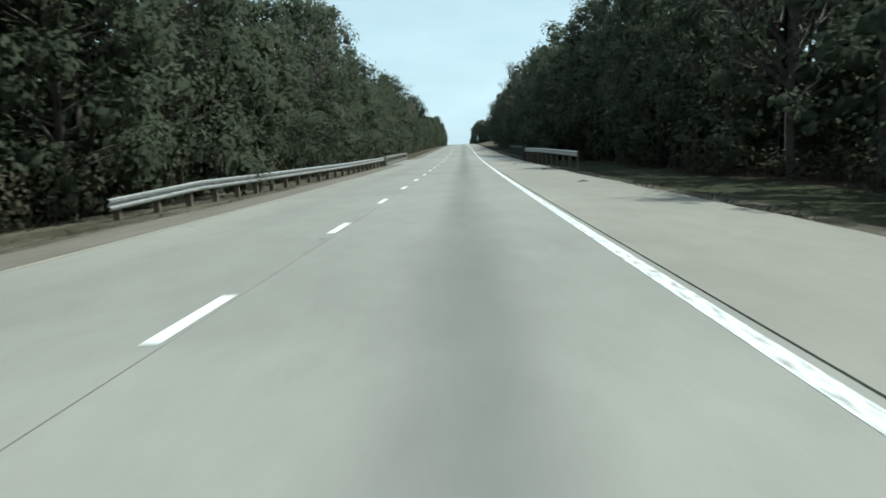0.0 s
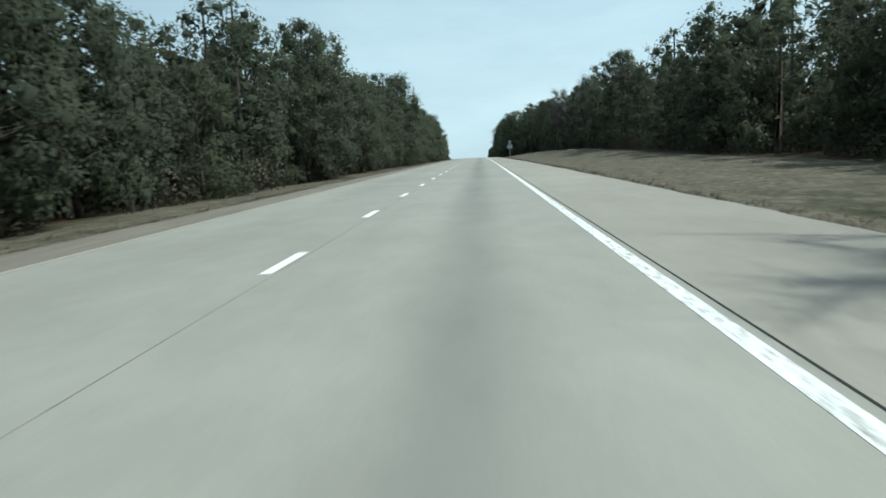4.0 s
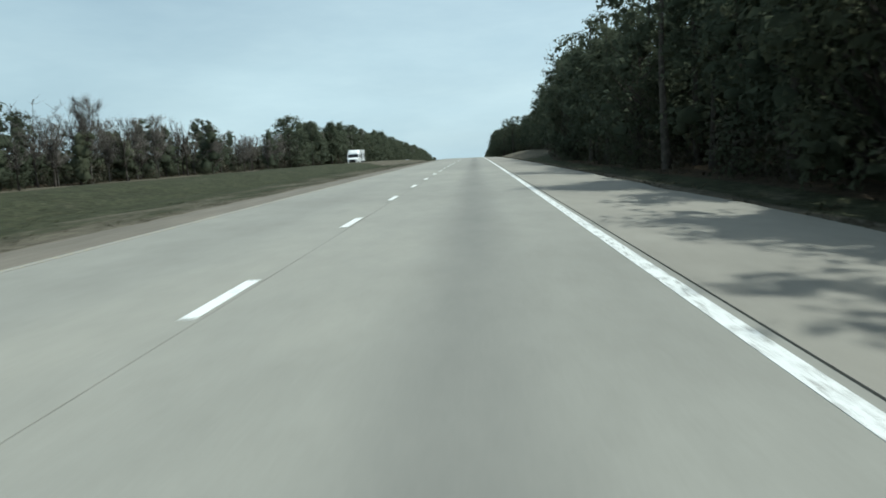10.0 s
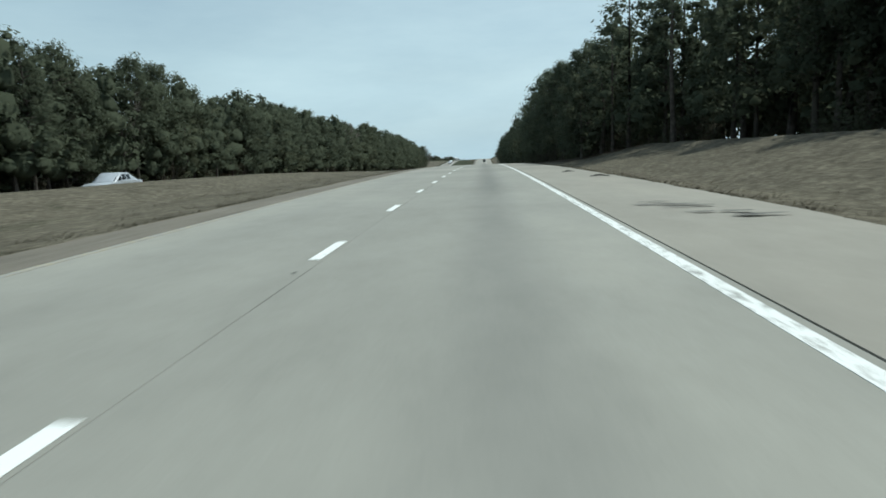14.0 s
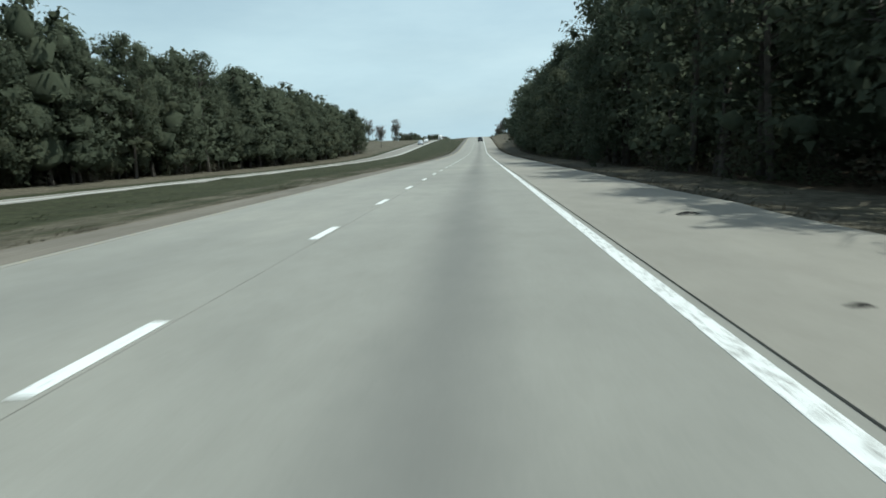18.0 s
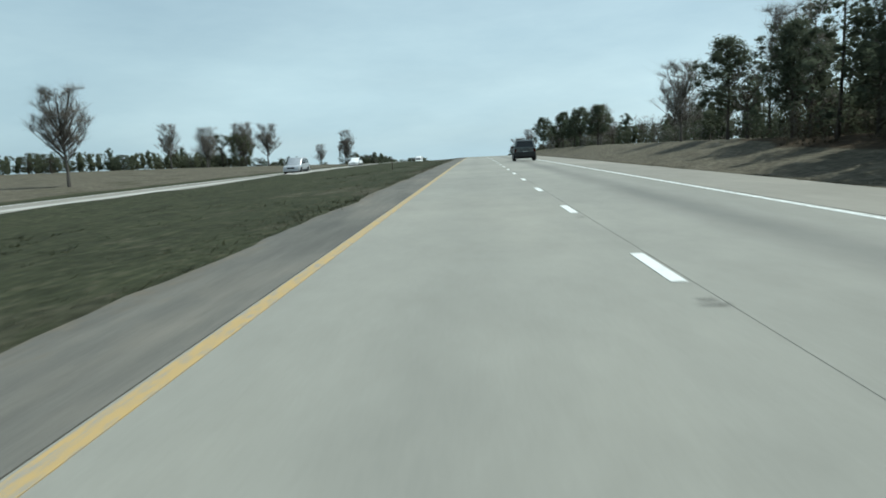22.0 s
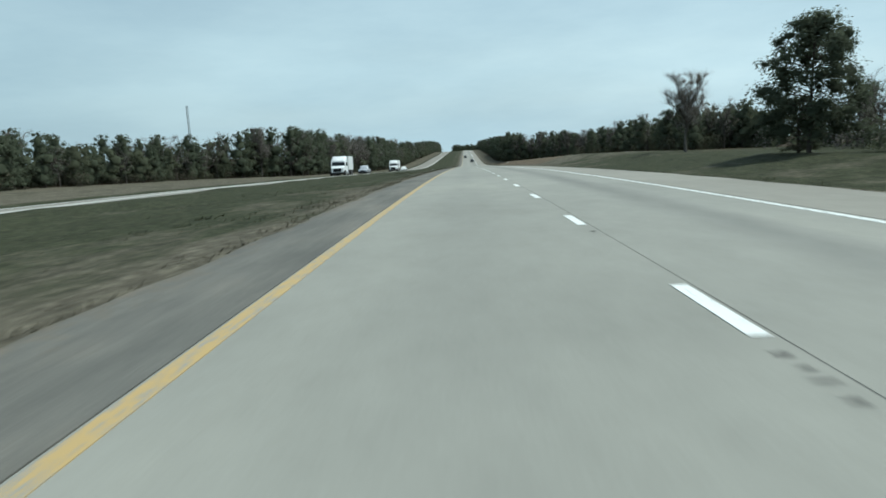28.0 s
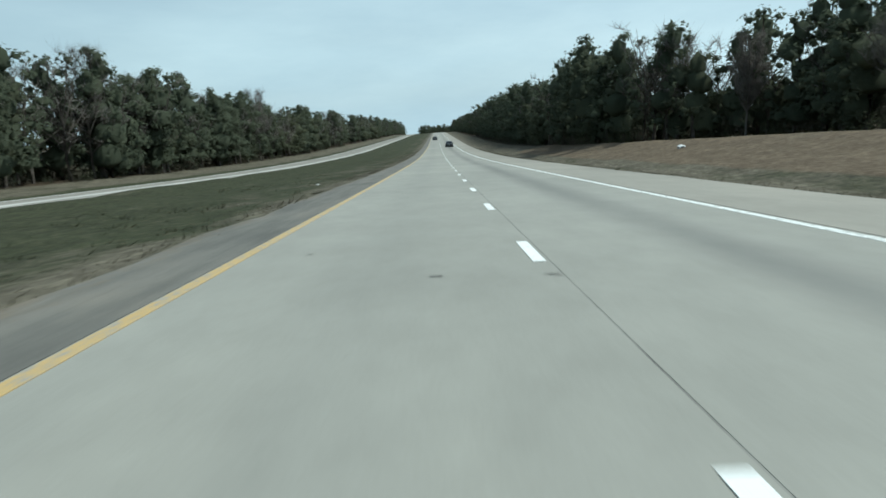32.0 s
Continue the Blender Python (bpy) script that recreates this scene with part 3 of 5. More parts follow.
def pine(rng, boughs, per, size, sides=6, low=0.42, spread=0.19, taper=0.35, puff=0.085, dense=0.46, inner=0.55):
    """A loblolly pine one metre high: trunk and crown arrays. low: where the crown begins."""
    bend = rng.normal(size=2) * 0.012
    ts = np.linspace(0, 0.95, 6)
    path = np.stack([bend[0] * np.sin(ts * 3), bend[1] * np.sin(ts * 2.3), ts], 1)
    trunk = [tube(path, np.interp(ts, [0, 0.06, 1], [0.019, 0.014, 0.004]), sides)]
    mids, radii = [], []
    for b in range(boughs):
        f = (b + rng.uniform(0, 1)) / boughs
        h = low + (0.94 - low) * f
        env = spread * (0.30 + 0.70 * math.sin(math.pi * min(1, f * 0.80 + 0.18))) * (1.0 - taper * f)
        reach = env * rng.uniform(inner, 1.05)
        a = b * 2.39996 + rng.uniform(-0.5, 0.5)
        root = np.array([0, 0, h - reach * 0.25])
        tip = np.array([math.cos(a) * reach, math.sin(a) * reach, h + reach * rng.uniform(-0.08, 0.18)])
        if sides > 4:
            trunk.append(tube([root, (root + tip) / 2 + (0, 0, 0.008), tip], [0.0045, 0.003, 0.001], 3))
        mids.append(tip)
        radii.append(puff * rng.uniform(0.55, 1.25) * (1.05 - 0.3 * f))
    mids.append(np.array([0, 0, 0.95]))
    radii.append(puff * 0.6)
    hearts = []
    for f in (0.1, 0.3, 0.5, 0.7, 0.86) if dense > 0.4 else ():
        wide = spread * 0.48 * (0.30 + 0.70 * math.sin(math.pi * min(1, f * 0.80 + 0.18))) * (1 - taper * f)
        hearts.append((np.append(rng.normal(size=2) * wide * 0.35, low + (0.94 - low) * f), wide, 0.13 * (1 - low)))
    return join(trunk), puffs(mids, radii, per, size, rng, slim=0.75, hearts=hearts, dense=dense)


def broad(rng, clumps, per, size, sides=6, low=0.12, wide=0.34, puff=0.11, dense=0.46):
    """A bushy evergreen or vine-hung tree, one metre high."""
    ts = np.linspace(0, 0.8, 5)
    path = np.stack([0.02 * np.sin(ts * 4), 0.015 * np.sin(ts * 5), ts], 1)
    trunk = [tube(path, np.interp(ts, [0, 0.1, 0.8], [0.026, 0.019, 0.005]), sides)]
    mids, radii = [], []
    for c in range(clumps):
        h = rng.uniform(low, 0.90)
        r = wide * (0.35 + 0.65 * math.sin(math.pi * min(1, max(0, (h - low) / (1 - low) * 0.85 + 0.12)))) * math.sqrt(rng.uniform(0.35, 1))
        a = rng.uniform(0, 2 * math.pi)
        mid = np.array([math.cos(a) * r, math.sin(a) * r, h])
        if sides > 4:
            trunk.append(tube([(0, 0, max(0.05, h - r * 0.8)), mid], [0.006, 0.002], 3))
        mids.append(mid)
        radii.append(puff * rng.uniform(0.5, 1.2))
    hearts = [(np.append(rng.normal(size=2) * wide * 0.15, h), wide * w, 0.16) for h, w in (((0.2, 0.4), (0.4, 0.5), (0.6, 0.48), (0.78, 0.32)) if dense > 0.4 else ())]
    return join(trunk), puffs(mids, radii, per, size, rng, slim=0.9, hearts=hearts, dense=dense)


def bare(rng, limbs, twigs, size, sides=6, low=0.22, wide=0.30):
    """A leafless hardwood, one metre high: forking limbs and a haze of twigs."""
    trunk = []
    ts = np.linspace(0, 0.55, 4)
    trunk.append(tube(np.stack([0.012 * np.sin(ts * 6), 0.012 * np.sin(ts * 5 + 1), ts], 1), np.interp(ts, [0, 0.08, 0.55], [0.020, 0.014, 0.008]), sides))
    tw = []
    for b in range(limbs):
        h = low + (0.6 - low) * rng.uniform(0, 1)
        a = b * 2.4 + rng.uniform(-0.4, 0.4)
        u = (h - low) / (0.6 - low)
        reach = wide * rng.uniform(0.7, 1.1) * (1.15 - 0.6 * u)
        p0 = np.array([0, 0, min(h, 0.55)])
        p1 = p0 + np.array([np.cos(a) * reach * 0.45, np.sin(a) * reach * 0.45, (0.09 + 0.06 * u) * rng.uniform(0.8, 1.3)])
        p2 = p1 + np.array([np.cos(a) * reach * 0.5, np.sin(a) * reach * 0.5, (0.11 + 0.17 * u) * rng.uniform(0.8, 1.2)])
        p2[2] = min(p2[2], 0.99)
        trunk.append(tube([p0, p1, p2], [0.0075, 0.005, 0.0015], 4))
        for q in range(5 if sides > 4 else 2):
            u = rng.uniform(0.3, 1.0)
            s0 = p0 + (p1 - p0) * u if q % 2 else p1 + (p2 - p1) * u
            s1 = s0 + rng.normal(size=3) * np.array([0.06, 0.06, 0.03]) + (0, 0, 0.09)
            s1[2] = min(s1[2], 1.0)
            trunk.append(tube([s0, s1], [0.003, 0.001], 3))
            for k in range(max(1, twigs // (limbs * 5))):
                e0 = s0 + (s1 - s0) * rng.uniform(0.2, 1)
                d = rng.normal(size=3) * np.array([0.05, 0.05, 0.035]) + (0, 0, 0.05)
                side = np.cross(d, rng.normal(size=3))
                side *= size / (np.linalg.norm(side) + 1e-9)
                tw.append([e0 - side * 0.5, e0 + side * 0.5, e0 + d])
    tv = np.array(tw).reshape(-1, 3)
    tn = unit(tv * (1, 1, 0) + rng.normal(size=tv.shape) * 0.08 + (0, 0, 0.12))
    return join(trunk), (tv, np.arange(len(tv)).reshape(-1, 3), tn)


def shrub(rng, k, size, heart=0.0):
    """A tangle of k sprays one metre high. heart: how wide its dense middle is."""
    a, r = rng.uniform(0, 6.28, k), np.sqrt(rng.uniform(0, 1, k)) * 0.55
    c = np.stack([np.cos(a) * r, np.sin(a) * r, rng.uniform(0.02, 1, k) * (1 - 0.6 * r)], 1)
    out = c - np.array([0, 0, 0.15])
    v, q = tufts(c, size, rng, 0, out=out, slim=0.7)
    nrm = np.repeat(unit(out), 3, axis=0)
    if heart:
        bv, bq = CORE
        v, q, nrm = np.concatenate([v, bv * (heart, heart, 0.42) * rng.uniform(0.75, 1.1, (len(bv), 1)) + (0, 0, 0.42)]), np.concatenate([q, bq + len(v)]), np.concatenate([nrm, bv])
    v[:, 2] = np.maximum(v[:, 2], 0.0)
    return v, q, nrm


rng = np.random.default_rng(16)
EDGE_KINDS = {"full": [pine(rng, 84, 120, 0.0125, low=0.06, spread=0.37, taper=0.1, puff=0.102, dense=0.3) for _ in range(2)],
              "round": [pine(rng, 66, 170, 0.0120, low=0.30, spread=0.34, taper=0.0, puff=0.110, dense=0.32, inner=0.2) for _ in range(3)],
              "pine": [pine(rng, 52, 130, 0.0098, low=0.24, spread=0.25, taper=0.4, puff=0.086, dense=0.3) for _ in range(3)] + [pine(rng, 40, 160, 0.0095, low=0.48, spread=0.25, taper=0.1, puff=0.090, dense=0.3)],
              "dense": [pine(rng, 90, 170, 0.0135, low=0.14, spread=0.42, taper=0.25, puff=0.125, dense=0.38, inner=0.3)],
              "broad": [broad(rng, 64, 120, 0.0114, low=0.06, puff=0.100, dense=0.3) for _ in range(3)],
              "bare": [bare(rng, 30, 9000, 0.0017) for _ in range(3)]}
WOOD_KINDS = [(pine(rng, 24, 30, 0.0205, 3, low=0.10, spread=0.32, taper=0.15, puff=0.100), 0) for _ in range(4)] + [(broad(rng, 22, 30, 0.022, 3, low=0.05, wide=0.36, puff=0.115), 1) for _ in range(3)] + [(bare(rng, 12, 900, 0.0055, 4, wide=0.36), 2) for _ in range(2)]
WOOD_KINDS += [(pine(rng, 30, 52, 0.0142, 4, low=0.12, spread=0.29, taper=0.2, puff=0.096, dense=0.34), 0) for _ in range(4)] + [(broad(rng, 26, 52, 0.0150, 4, low=0.05, puff=0.118, dense=0.34), 1) for _ in range(3)] + [(bare(rng, 12, 900, 0.005, 4), 2) for _ in range(2)]
WOOD_KINDS += [(pine(rng, 34, 74, 0.0112, 4, low=0.10, spread=0.29, taper=0.2, puff=0.092, dense=0.34), 0) for _ in range(4)] + [(broad(rng, 30, 74, 0.0120, 4, low=0.05, puff=0.115, dense=0.34), 1) for _ in range(3)] + [(bare(rng, 12, 1200, 0.004, 5), 2) for _ in range(2)]
LEAF_OF = {"full": M_NEEDLE, "dense": M_NEEDLE, "round": M_NEEDLE, "pine": M_NEEDLE, "broad": M_BROADLEAF, "bare": M_TWIG}
LABELS = {"dense": "broad dark pine with a full rounded crown", "full": "broad dark pine with boughs down to the ground", "round": "dark pine with a rounded crown on a bare trunk", "pine": "tall dark green pine with a bare lower trunk", "broad": "bushy dark evergreen tree with foliage to the ground", "bare": "leafless grey hardwood with a haze of twigs"}
FIRST = {}


def stand_tree(kind, x, y, height, rngl, widen=1.0, label=""):
    which = int(rngl.integers(len(EDGE_KINDS[kind])))
    z = float(road_z(y) + side_z(np.array(x), np.array(y))) - 0.05
    m = pose(x, y, z, 0, 0, rngl.uniform(0, 360)) @ Matrix.Diagonal((height * widen, height * widen, height, 1))
    if (kind, which) in FIRST:
        ob = copy_thing(FIRST[kind, which], m)
        ob.matrix_basis = m
    else:
        (tv, tq), (cv, cq, cn) = EDGE_KINDS[kind][which]
        ob = empty({"full": "pine_tree", "dense": "pine_tree", "round": "pine_tree", "pine": "pine_tree", "broad": "evergreen_tree", "bare": "bare_tree"}[kind])
        from_arrays("trunk", tv, tq, [M_LIMB if kind == "bare" else M_BARK], parent=ob).data.shade_smooth()
        from_arrays("crown", cv, cq, [LEAF_OF[kind]], parent=ob, normals=cn)
        ob.matrix_basis = m
        tagged(ob, LABELS[kind], "tree", "roadside trees")
        FIRST[kind, which] = ob
    if label:
        tagged(ob, label)
    return ob


def woodland(spots, label):
    """Many trees joined into one wood. spots: x, y, height, kind index."""
    mats = [M_BARK, M_NEEDLE, M_BROADLEAF, M_TWIG]
    vs, qs, ms, ns, n0 = [], [], [], [], 0
    leaf = {0: 1, 1: 2, 2: 3}
    for x, y, h, k, turn in spots:
        ((tv, tq), (cv, cq, cn)), kind = WOOD_KINDS[k]
        c, s = math.cos(turn), math.sin(turn)
        z = float(road_z(y) + side_z(np.array(x), np.array(y))) - 0.1
        for v, q, n, mi in ((tv, tq, unit(tv * (1, 1, 0) + (1e-4, 0, 0)), 0), (cv, cq, cn, leaf[kind])):
            w = v * (h, h, h)
            vs.append(np.stack([w[:, 0] * c - w[:, 1] * s + x, w[:, 0] * s + w[:, 1] * c + y, w[:, 2] + z], 1))
            ns.append(np.stack([n[:, 0] * c - n[:, 1] * s, n[:, 0] * s + n[:, 1] * c, n[:, 2]], 1))
            q = q if q.shape[1] == 3 else np.concatenate([q[:, [0, 1, 2]], q[:, [0, 2, 3]]])
            qs.append(q + n0)
            ms.append(np.full(len(q), mi))
            n0 += len(v)
    ob = from_arrays("woodland", np.concatenate(vs), np.concatenate(qs), mats, np.concatenate(ms), normals=np.concatenate(ns))
    return tagged(ob, label, "woods", kind="stuff")


def belt(tau0, tau1, edge, sign, rows, gap, along, height, shares, rngl, sure=1.0, fine=0):
    """Spots of a wood: rows going back from its edge. shares: of pine, evergreen and bare trees."""
    out = []
    y = at(tau0)
    while y < at(tau1):
        tau = (y + 3.5) / SPEED
        e = float(edge(tau))
        for r in range(rows):
            if abs(e) < 300 and rngl.uniform() < sure:
                kind = rngl.choice(3, p=shares)
                k = {0: rngl.integers(0, 4), 1: rngl.integers(4, 7), 2: rngl.integers(7, 9)}[int(kind)]
                k += 9 * fine if r == 0 else 0
                h = height(tau) * rngl.uniform(0.72, 1.06) * (1.0, 0.8, 0.88)[int(kind)]
                out.append((e + sign * (1.2 + r * gap + rngl.uniform(-0.45, 0.45) * gap), y + rngl.uniform(-0.5, 0.5) * along, h, int(k), rngl.uniform(0, 6.28)))
        y += along
    return out


def h_right(tau):
    return float(np.interp(tau, [-8, 1.0, 1.6, 3.0, 3.5, 3.8, 7.2, 7.9, 8.6, 9.5, 11, 12.9, 13.1, 14.0, 15, 15.5, 20, 21.5, 21.75, 21.95, 22.3, 22.8, 29, 30.2, 31, 31.5, 32.2, 32.7, 33.4, 36, 60], [11, 11.4, 12.6, 12.2, 10, 8.8, 9.6, 12.2, 11.8, 10.8, 10.2, 9.6, 9.3, 9.5, 11.6, 10.8, 11.0, 12.0, 12.5, 9.0, 8.8, 6.0, 5.0, 4.2, 4.4, 5.3, 5.9, 7.0, 8.8, 9.4, 9]))


def h_left(tau):
    return float(np.interp(tau, [8, 13, 14, 16.8, 17.5, 18.5, 21.2, 22.2, 28, 30, 31, 33.5, 60], [10, 8.0, 9.8, 10.9, 12.0, 12.4, 12.7, 10.2, 5.4, 5.6, 8.6, 10.6, 10]))


def h_median(tau):
    return float(np.interp(tau, [-6, 0, 3, 3.7, 4.3, 4.9, 5.6, 7.0, 8.0, 8.7], [11.5, 11.5, 10.8, 9.4, 7.2, 8.2, 9.8, 10.5, 8.2, 5.4]))


rw = np.random.default_rng(5)
median_edge = lambda tau: -7.6
woodland(belt(-0.8, 8.0, wood_right, 1, 2, 3.0, 2.3, h_right, (0.62, 0.23, 0.15), rw, fine=1) + belt(8.0, 15.4, wood_right, 1, 2, 3.0, 2.3, h_right, (0.78, 0.2, 0.02), rw, fine=1)
         + belt(15.4, 23.1, wood_right, 1, 2, 3.0, 2.3, h_right, (0.74, 0.2, 0.06), rw, fine=1), "dense dark pine and hardwood forest beside the road")
woodland(belt(29.4, 38, wood_right, 1, 2, 3.0, 1.7, lambda tau: h_right(tau) * 1.08, (0.45, 0.2, 0.35), rw) + belt(38, 47, wood_right, 1, 2, 2.8, 4.2, h_right, (0.45, 0.2, 0.35), rw), "mixed pine and bare hardwood forest behind a bank")
woodland(belt(-0.8, 8.5, median_edge, -1, 2, 2.6, 2.3, h_median, (0.55, 0.39, 0.06), rw, fine=2), "wooded median of pines and scrubby evergreens")
woodland(belt(8.4, 10.4, wood_left, -1, 2, 2.8, 1.8, h_left, (0.5, 0.3, 0.2), rw) + belt(10.4, 12.95, wood_left, -1, 2, 3.0, 1.9, lambda tau: 6.6 if tau < 12 else 5.7, (0.15, 0.15, 0.7), rw)
         + belt(12.95, 22.15, wood_left, -1, 2, 2.8, 1.8, h_left, (0.72, 0.2, 0.08), rw), "pine forest beyond the oncoming carriageway")
woodland(belt(28.1, 31, wood_left, -1, 3, 2.6, 1.6, h_left, (0.45, 0.25, 0.3), rw) + belt(31, 36, wood_left, -1, 2, 3.2, 1.8, h_left, (0.45, 0.15, 0.4), rw) + belt(36, 47, wood_left, -1, 2, 3.2, 4.2, h_left, (0.45, 0.15, 0.4), rw), "mixed forest beyond the far carriageway")
far_belt = lambda tau: -95.0 - 25 * math.sin(tau * 0.9)
far_belt_right = lambda tau: 75.0 + 20 * math.sin(tau * 0.7)
woodland(belt(20, 34, far_belt, -1, 2, 4, 2.6, lambda tau: 5.2, (0.25, 0.7, 0.05), rw, 0.95) + belt(21.5, 31, far_belt_right, 1, 2, 4, 3.2, lambda tau: 5.5, (0.3, 0.55, 0.15), rw, 0.95)
         + belt(45.2, 47.5, lambda tau: -14.0, 1, 12, 3.0, 6, lambda tau: 7.0, (0.6, 0.3, 0.1), rw), "distant tree line along the fields")
woodland(belt(23.1, 29.3, lambda tau: 19.0 + 2 * math.sin(tau * 5), 1, 2, 2.4, 1.6, lambda tau: 4.4, (0.05, 0.3, 0.65), rw), "low leafless woods and evergreens behind a grassy bank")


# ---- brush and grass ----
def scatter(name, template, spots, mat, label, category):
    v0, q0, n0 = template
    vs, qs, ns = [], [], []
    for i, (x, y, sx, sz, turn) in enumerate(spots):
        c, s = math.cos(turn), math.sin(turn)
        z = float(road_z(y) + side_z(np.array(x), np.array(y))) - 0.03
        vs.append(np.stack([(v0[:, 0] * c - v0[:, 1] * s) * sx + x, (v0[:, 0] * s + v0[:, 1] * c) * sx + y, v0[:, 2] * sz + z], 1))
        ns.append(np.stack([n0[:, 0] * c - n0[:, 1] * s, n0[:, 0] * s + n0[:, 1] * c, n0[:, 2]], 1))
        qs.append(q0 + i * len(v0))
    return tagged(from_arrays(name, np.concatenate(vs), np.concatenate(qs), [mat], normals=np.concatenate(ns)), label, category, kind="stuff")


def blades(k, lean, rngl, width=0.03):
    """A tuft of k blades one metre high."""
    out = []
    for _ in range(k):
        a = rngl.uniform(0, 6.28)
        r = rngl.uniform(0, 0.45)
        p = np.array([math.cos(a) * r, math.sin(a) * r, 0])
        d = np.array([math.cos(a) * lean * rngl.uniform(0.3, 1.3), math.sin(a) * lean * rngl.uniform(0.3, 1.3), rngl.uniform(0.55, 1.0)])
        w = np.array([-math.sin(a + 0.8), math.cos(a + 0.8), 0]) * width
        out.append([p - w * 1.2, p + w * 1.2, p + d])
    v = np.array(out).reshape(-1, 3)
    return v, np.arange(len(v)).reshape(-1, 3), unit(v * (0.6, 0.6, 0) + (0, 0, 0.8))


rb = np.random.default_rng(11)
brush = []
for tau0, tau1, edge, sign, every in ((-0.6, 23.0, wood_right, 1, 0.75), (29.5, 37, wood_right, 1, 1.0), (-0.6, 8.55, median_edge, -1, 0.5), (8.4, 22, wood_left, -1, 1.0), (28.2, 37, wood_left, -1, 1.1)):
    y = at(tau0)
    while y < at(tau1):
        e = float(edge((y + 3.5) / SPEED))
        if abs(e) < 300:
            brush.append((e + sign * rb.uniform(-0.6, 4.5), y + rb.uniform(-0.5, 0.5), rb.uniform(0.9, 2.2), rb.uniform(0.6, 2.4), rb.uniform(0, 6.28)))
        y += every
scatter("brush", shrub(rb, 330, 0.044), brush[0::2], M_SCRUB, "tangled brown winter scrub along the wood's edge", "brush")
scatter("brush", shrub(rb, 330, 0.044), brush[1::2], M_BROADLEAF, "dark evergreen undergrowth along the wood's edge", "brush")
thicket = []
for tau0, tau1, edge, sign, every, deep, tall in ((-0.8, 23.0, wood_right, 1, 1.3, 7.0, 5.5), (29.5, 40, wood_right, 1, 1.0, 5, 4.4), (-0.8, 8.45, median_edge, -1, 1.1, 6.0, 5.0), (8.3, 22, wood_left, -1, 1.1, 6, 3.0), (28.2, 40, wood_left, -1, 1.2, 7, 2.6)):
    y = at(tau0)
    while y < at(tau1):
        e = float(edge((y + 3.5) / SPEED))
        if abs(e) < 300:
            thicket.append((e + sign * (deep + rb.uniform(-1, 1.5)), y, rb.uniform(2.2, 3.4), tall * rb.uniform(0.75, 1.2), rb.uniform(0, 6.28)))
        y += every
scatter("thicket", shrub(rb, 150, 0.12, 0.3), thicket, M_BROADLEAF, "dense dark thicket deep within the woods", "thicket")
haze = []
y = at(23.05)
while y < at(29.3):
    haze.append((19.0 + 2 * math.sin((y + 3.5) / SPEED * 5) + rb.uniform(-1, 5), y, rb.uniform(1.2, 2.2), rb.uniform(1.2, 2.8), rb.uniform(0, 6.28)))
    y += 0.6
scatter("brush", shrub(rb, 160, 0.045), haze[0::2], M_TWIG, "grey leafless brush below low woods", "brush")
scatter("brush", shrub(rb, 160, 0.06), haze[1::2], M_BROADLEAF, "dark evergreen brush below low woods", "brush")
dry, green = [], []
for _ in range(46000):
    y = rb.uniform(-5, 1330)
    if rb.uniform() < 0.72:
        x = -3.88 - rb.exponential(0.45) if rb.uniform() < 0.5 else -3.9 - rb.uniform(0, 7)
        clump = noise.noise((x * 0.9, y * 0.45, 3.0)) + 0.6 * noise.noise((x * 0.3, y * 0.11, 9.0))
        if x > -14 and clump > -0.35:
            (green if rb.uniform() < 0.18 + 0.16 * (-x - 4) + 0.5 * clump - (0.4 if y < 330 else 0) else dry).append((x, y, rb.uniform(0.18, 0.42), rb.uniform(0.04, 0.10) * (1.0 + 0.7 * max(clump, 0)), rb.uniform(0, 6.28)))
    else:
        x = 5.60 + rb.exponential(0.5)
        if x < 12:
            (green if rb.uniform() < 0.3 else dry).append((x, y, rb.uniform(0.15, 0.4), rb.uniform(0.05, 0.18), rb.uniform(0, 6.28)))
scatter("dry_grass", blades(7, 0.6, rb), dry, M_GRASS_DRY, "dry tan grass tufts along the pavement edge", "grass")
scatter("green_grass", blades(7, 0.6, rb), green, M_GRASS_GREEN, "short green grass tufts in the median", "grass")

# ---- single trees along the way ----
rt = np.random.default_rng(23)
for tau0, tau1, edge, sign, count, kinds, tall in (
        (0.6, 3.6, wood_right, -1, 26, ("pine", "pine", "broad", "bare"), h_right), (3.9, 8.0, wood_right, -1, 22, ("pine", "pine", "bare", "broad"), h_right),
        (8.15, 15.2, wood_right, -1, 50, ("pine", "round", "pine", "broad"), h_right), (15.4, 22.9, wood_right, -1, 44, ("pine", "round", "broad", "full"), h_right),
        (29.6, 35, wood_right, -1, 30, ("pine", "bare", "bare", "broad"), h_right), (0.3, 8.5, median_edge, 1, 54, ("round", "broad", "full", "full"), h_median),
        (10.4, 12.8, wood_left, 1, 20, ("bare", "bare", "broad", "bare"), lambda tau: 6.2 if tau < 12 else 5.2), (13.0, 21.9, wood_left, 1, 46, ("pine", "round", "full", "round"), h_left),
        (30.6, 35, wood_left, 1, 16, ("pine", "bare", "pine", "bare"), h_left)):
    for k in range(count):
        tau = tau0 + (tau1 - tau0) * (k + rt.uniform(0.1, 0.9)) / count
        kind = kinds[int(rt.integers(4))]
        stand_tree(kind, float(edge(tau)) - sign * rt.uniform(-0.1, 1.5), at(tau), tall(tau) * rt.uniform(0.72, 1.08) * (0.72 if kind == "broad" else 1), rt, 0.9 if kind == "pine" else 0.78)
LONE = "lone pine with a rounded dark crown on a grassy bank"
FIELD = "bare grey hardwood standing alone in an open field"
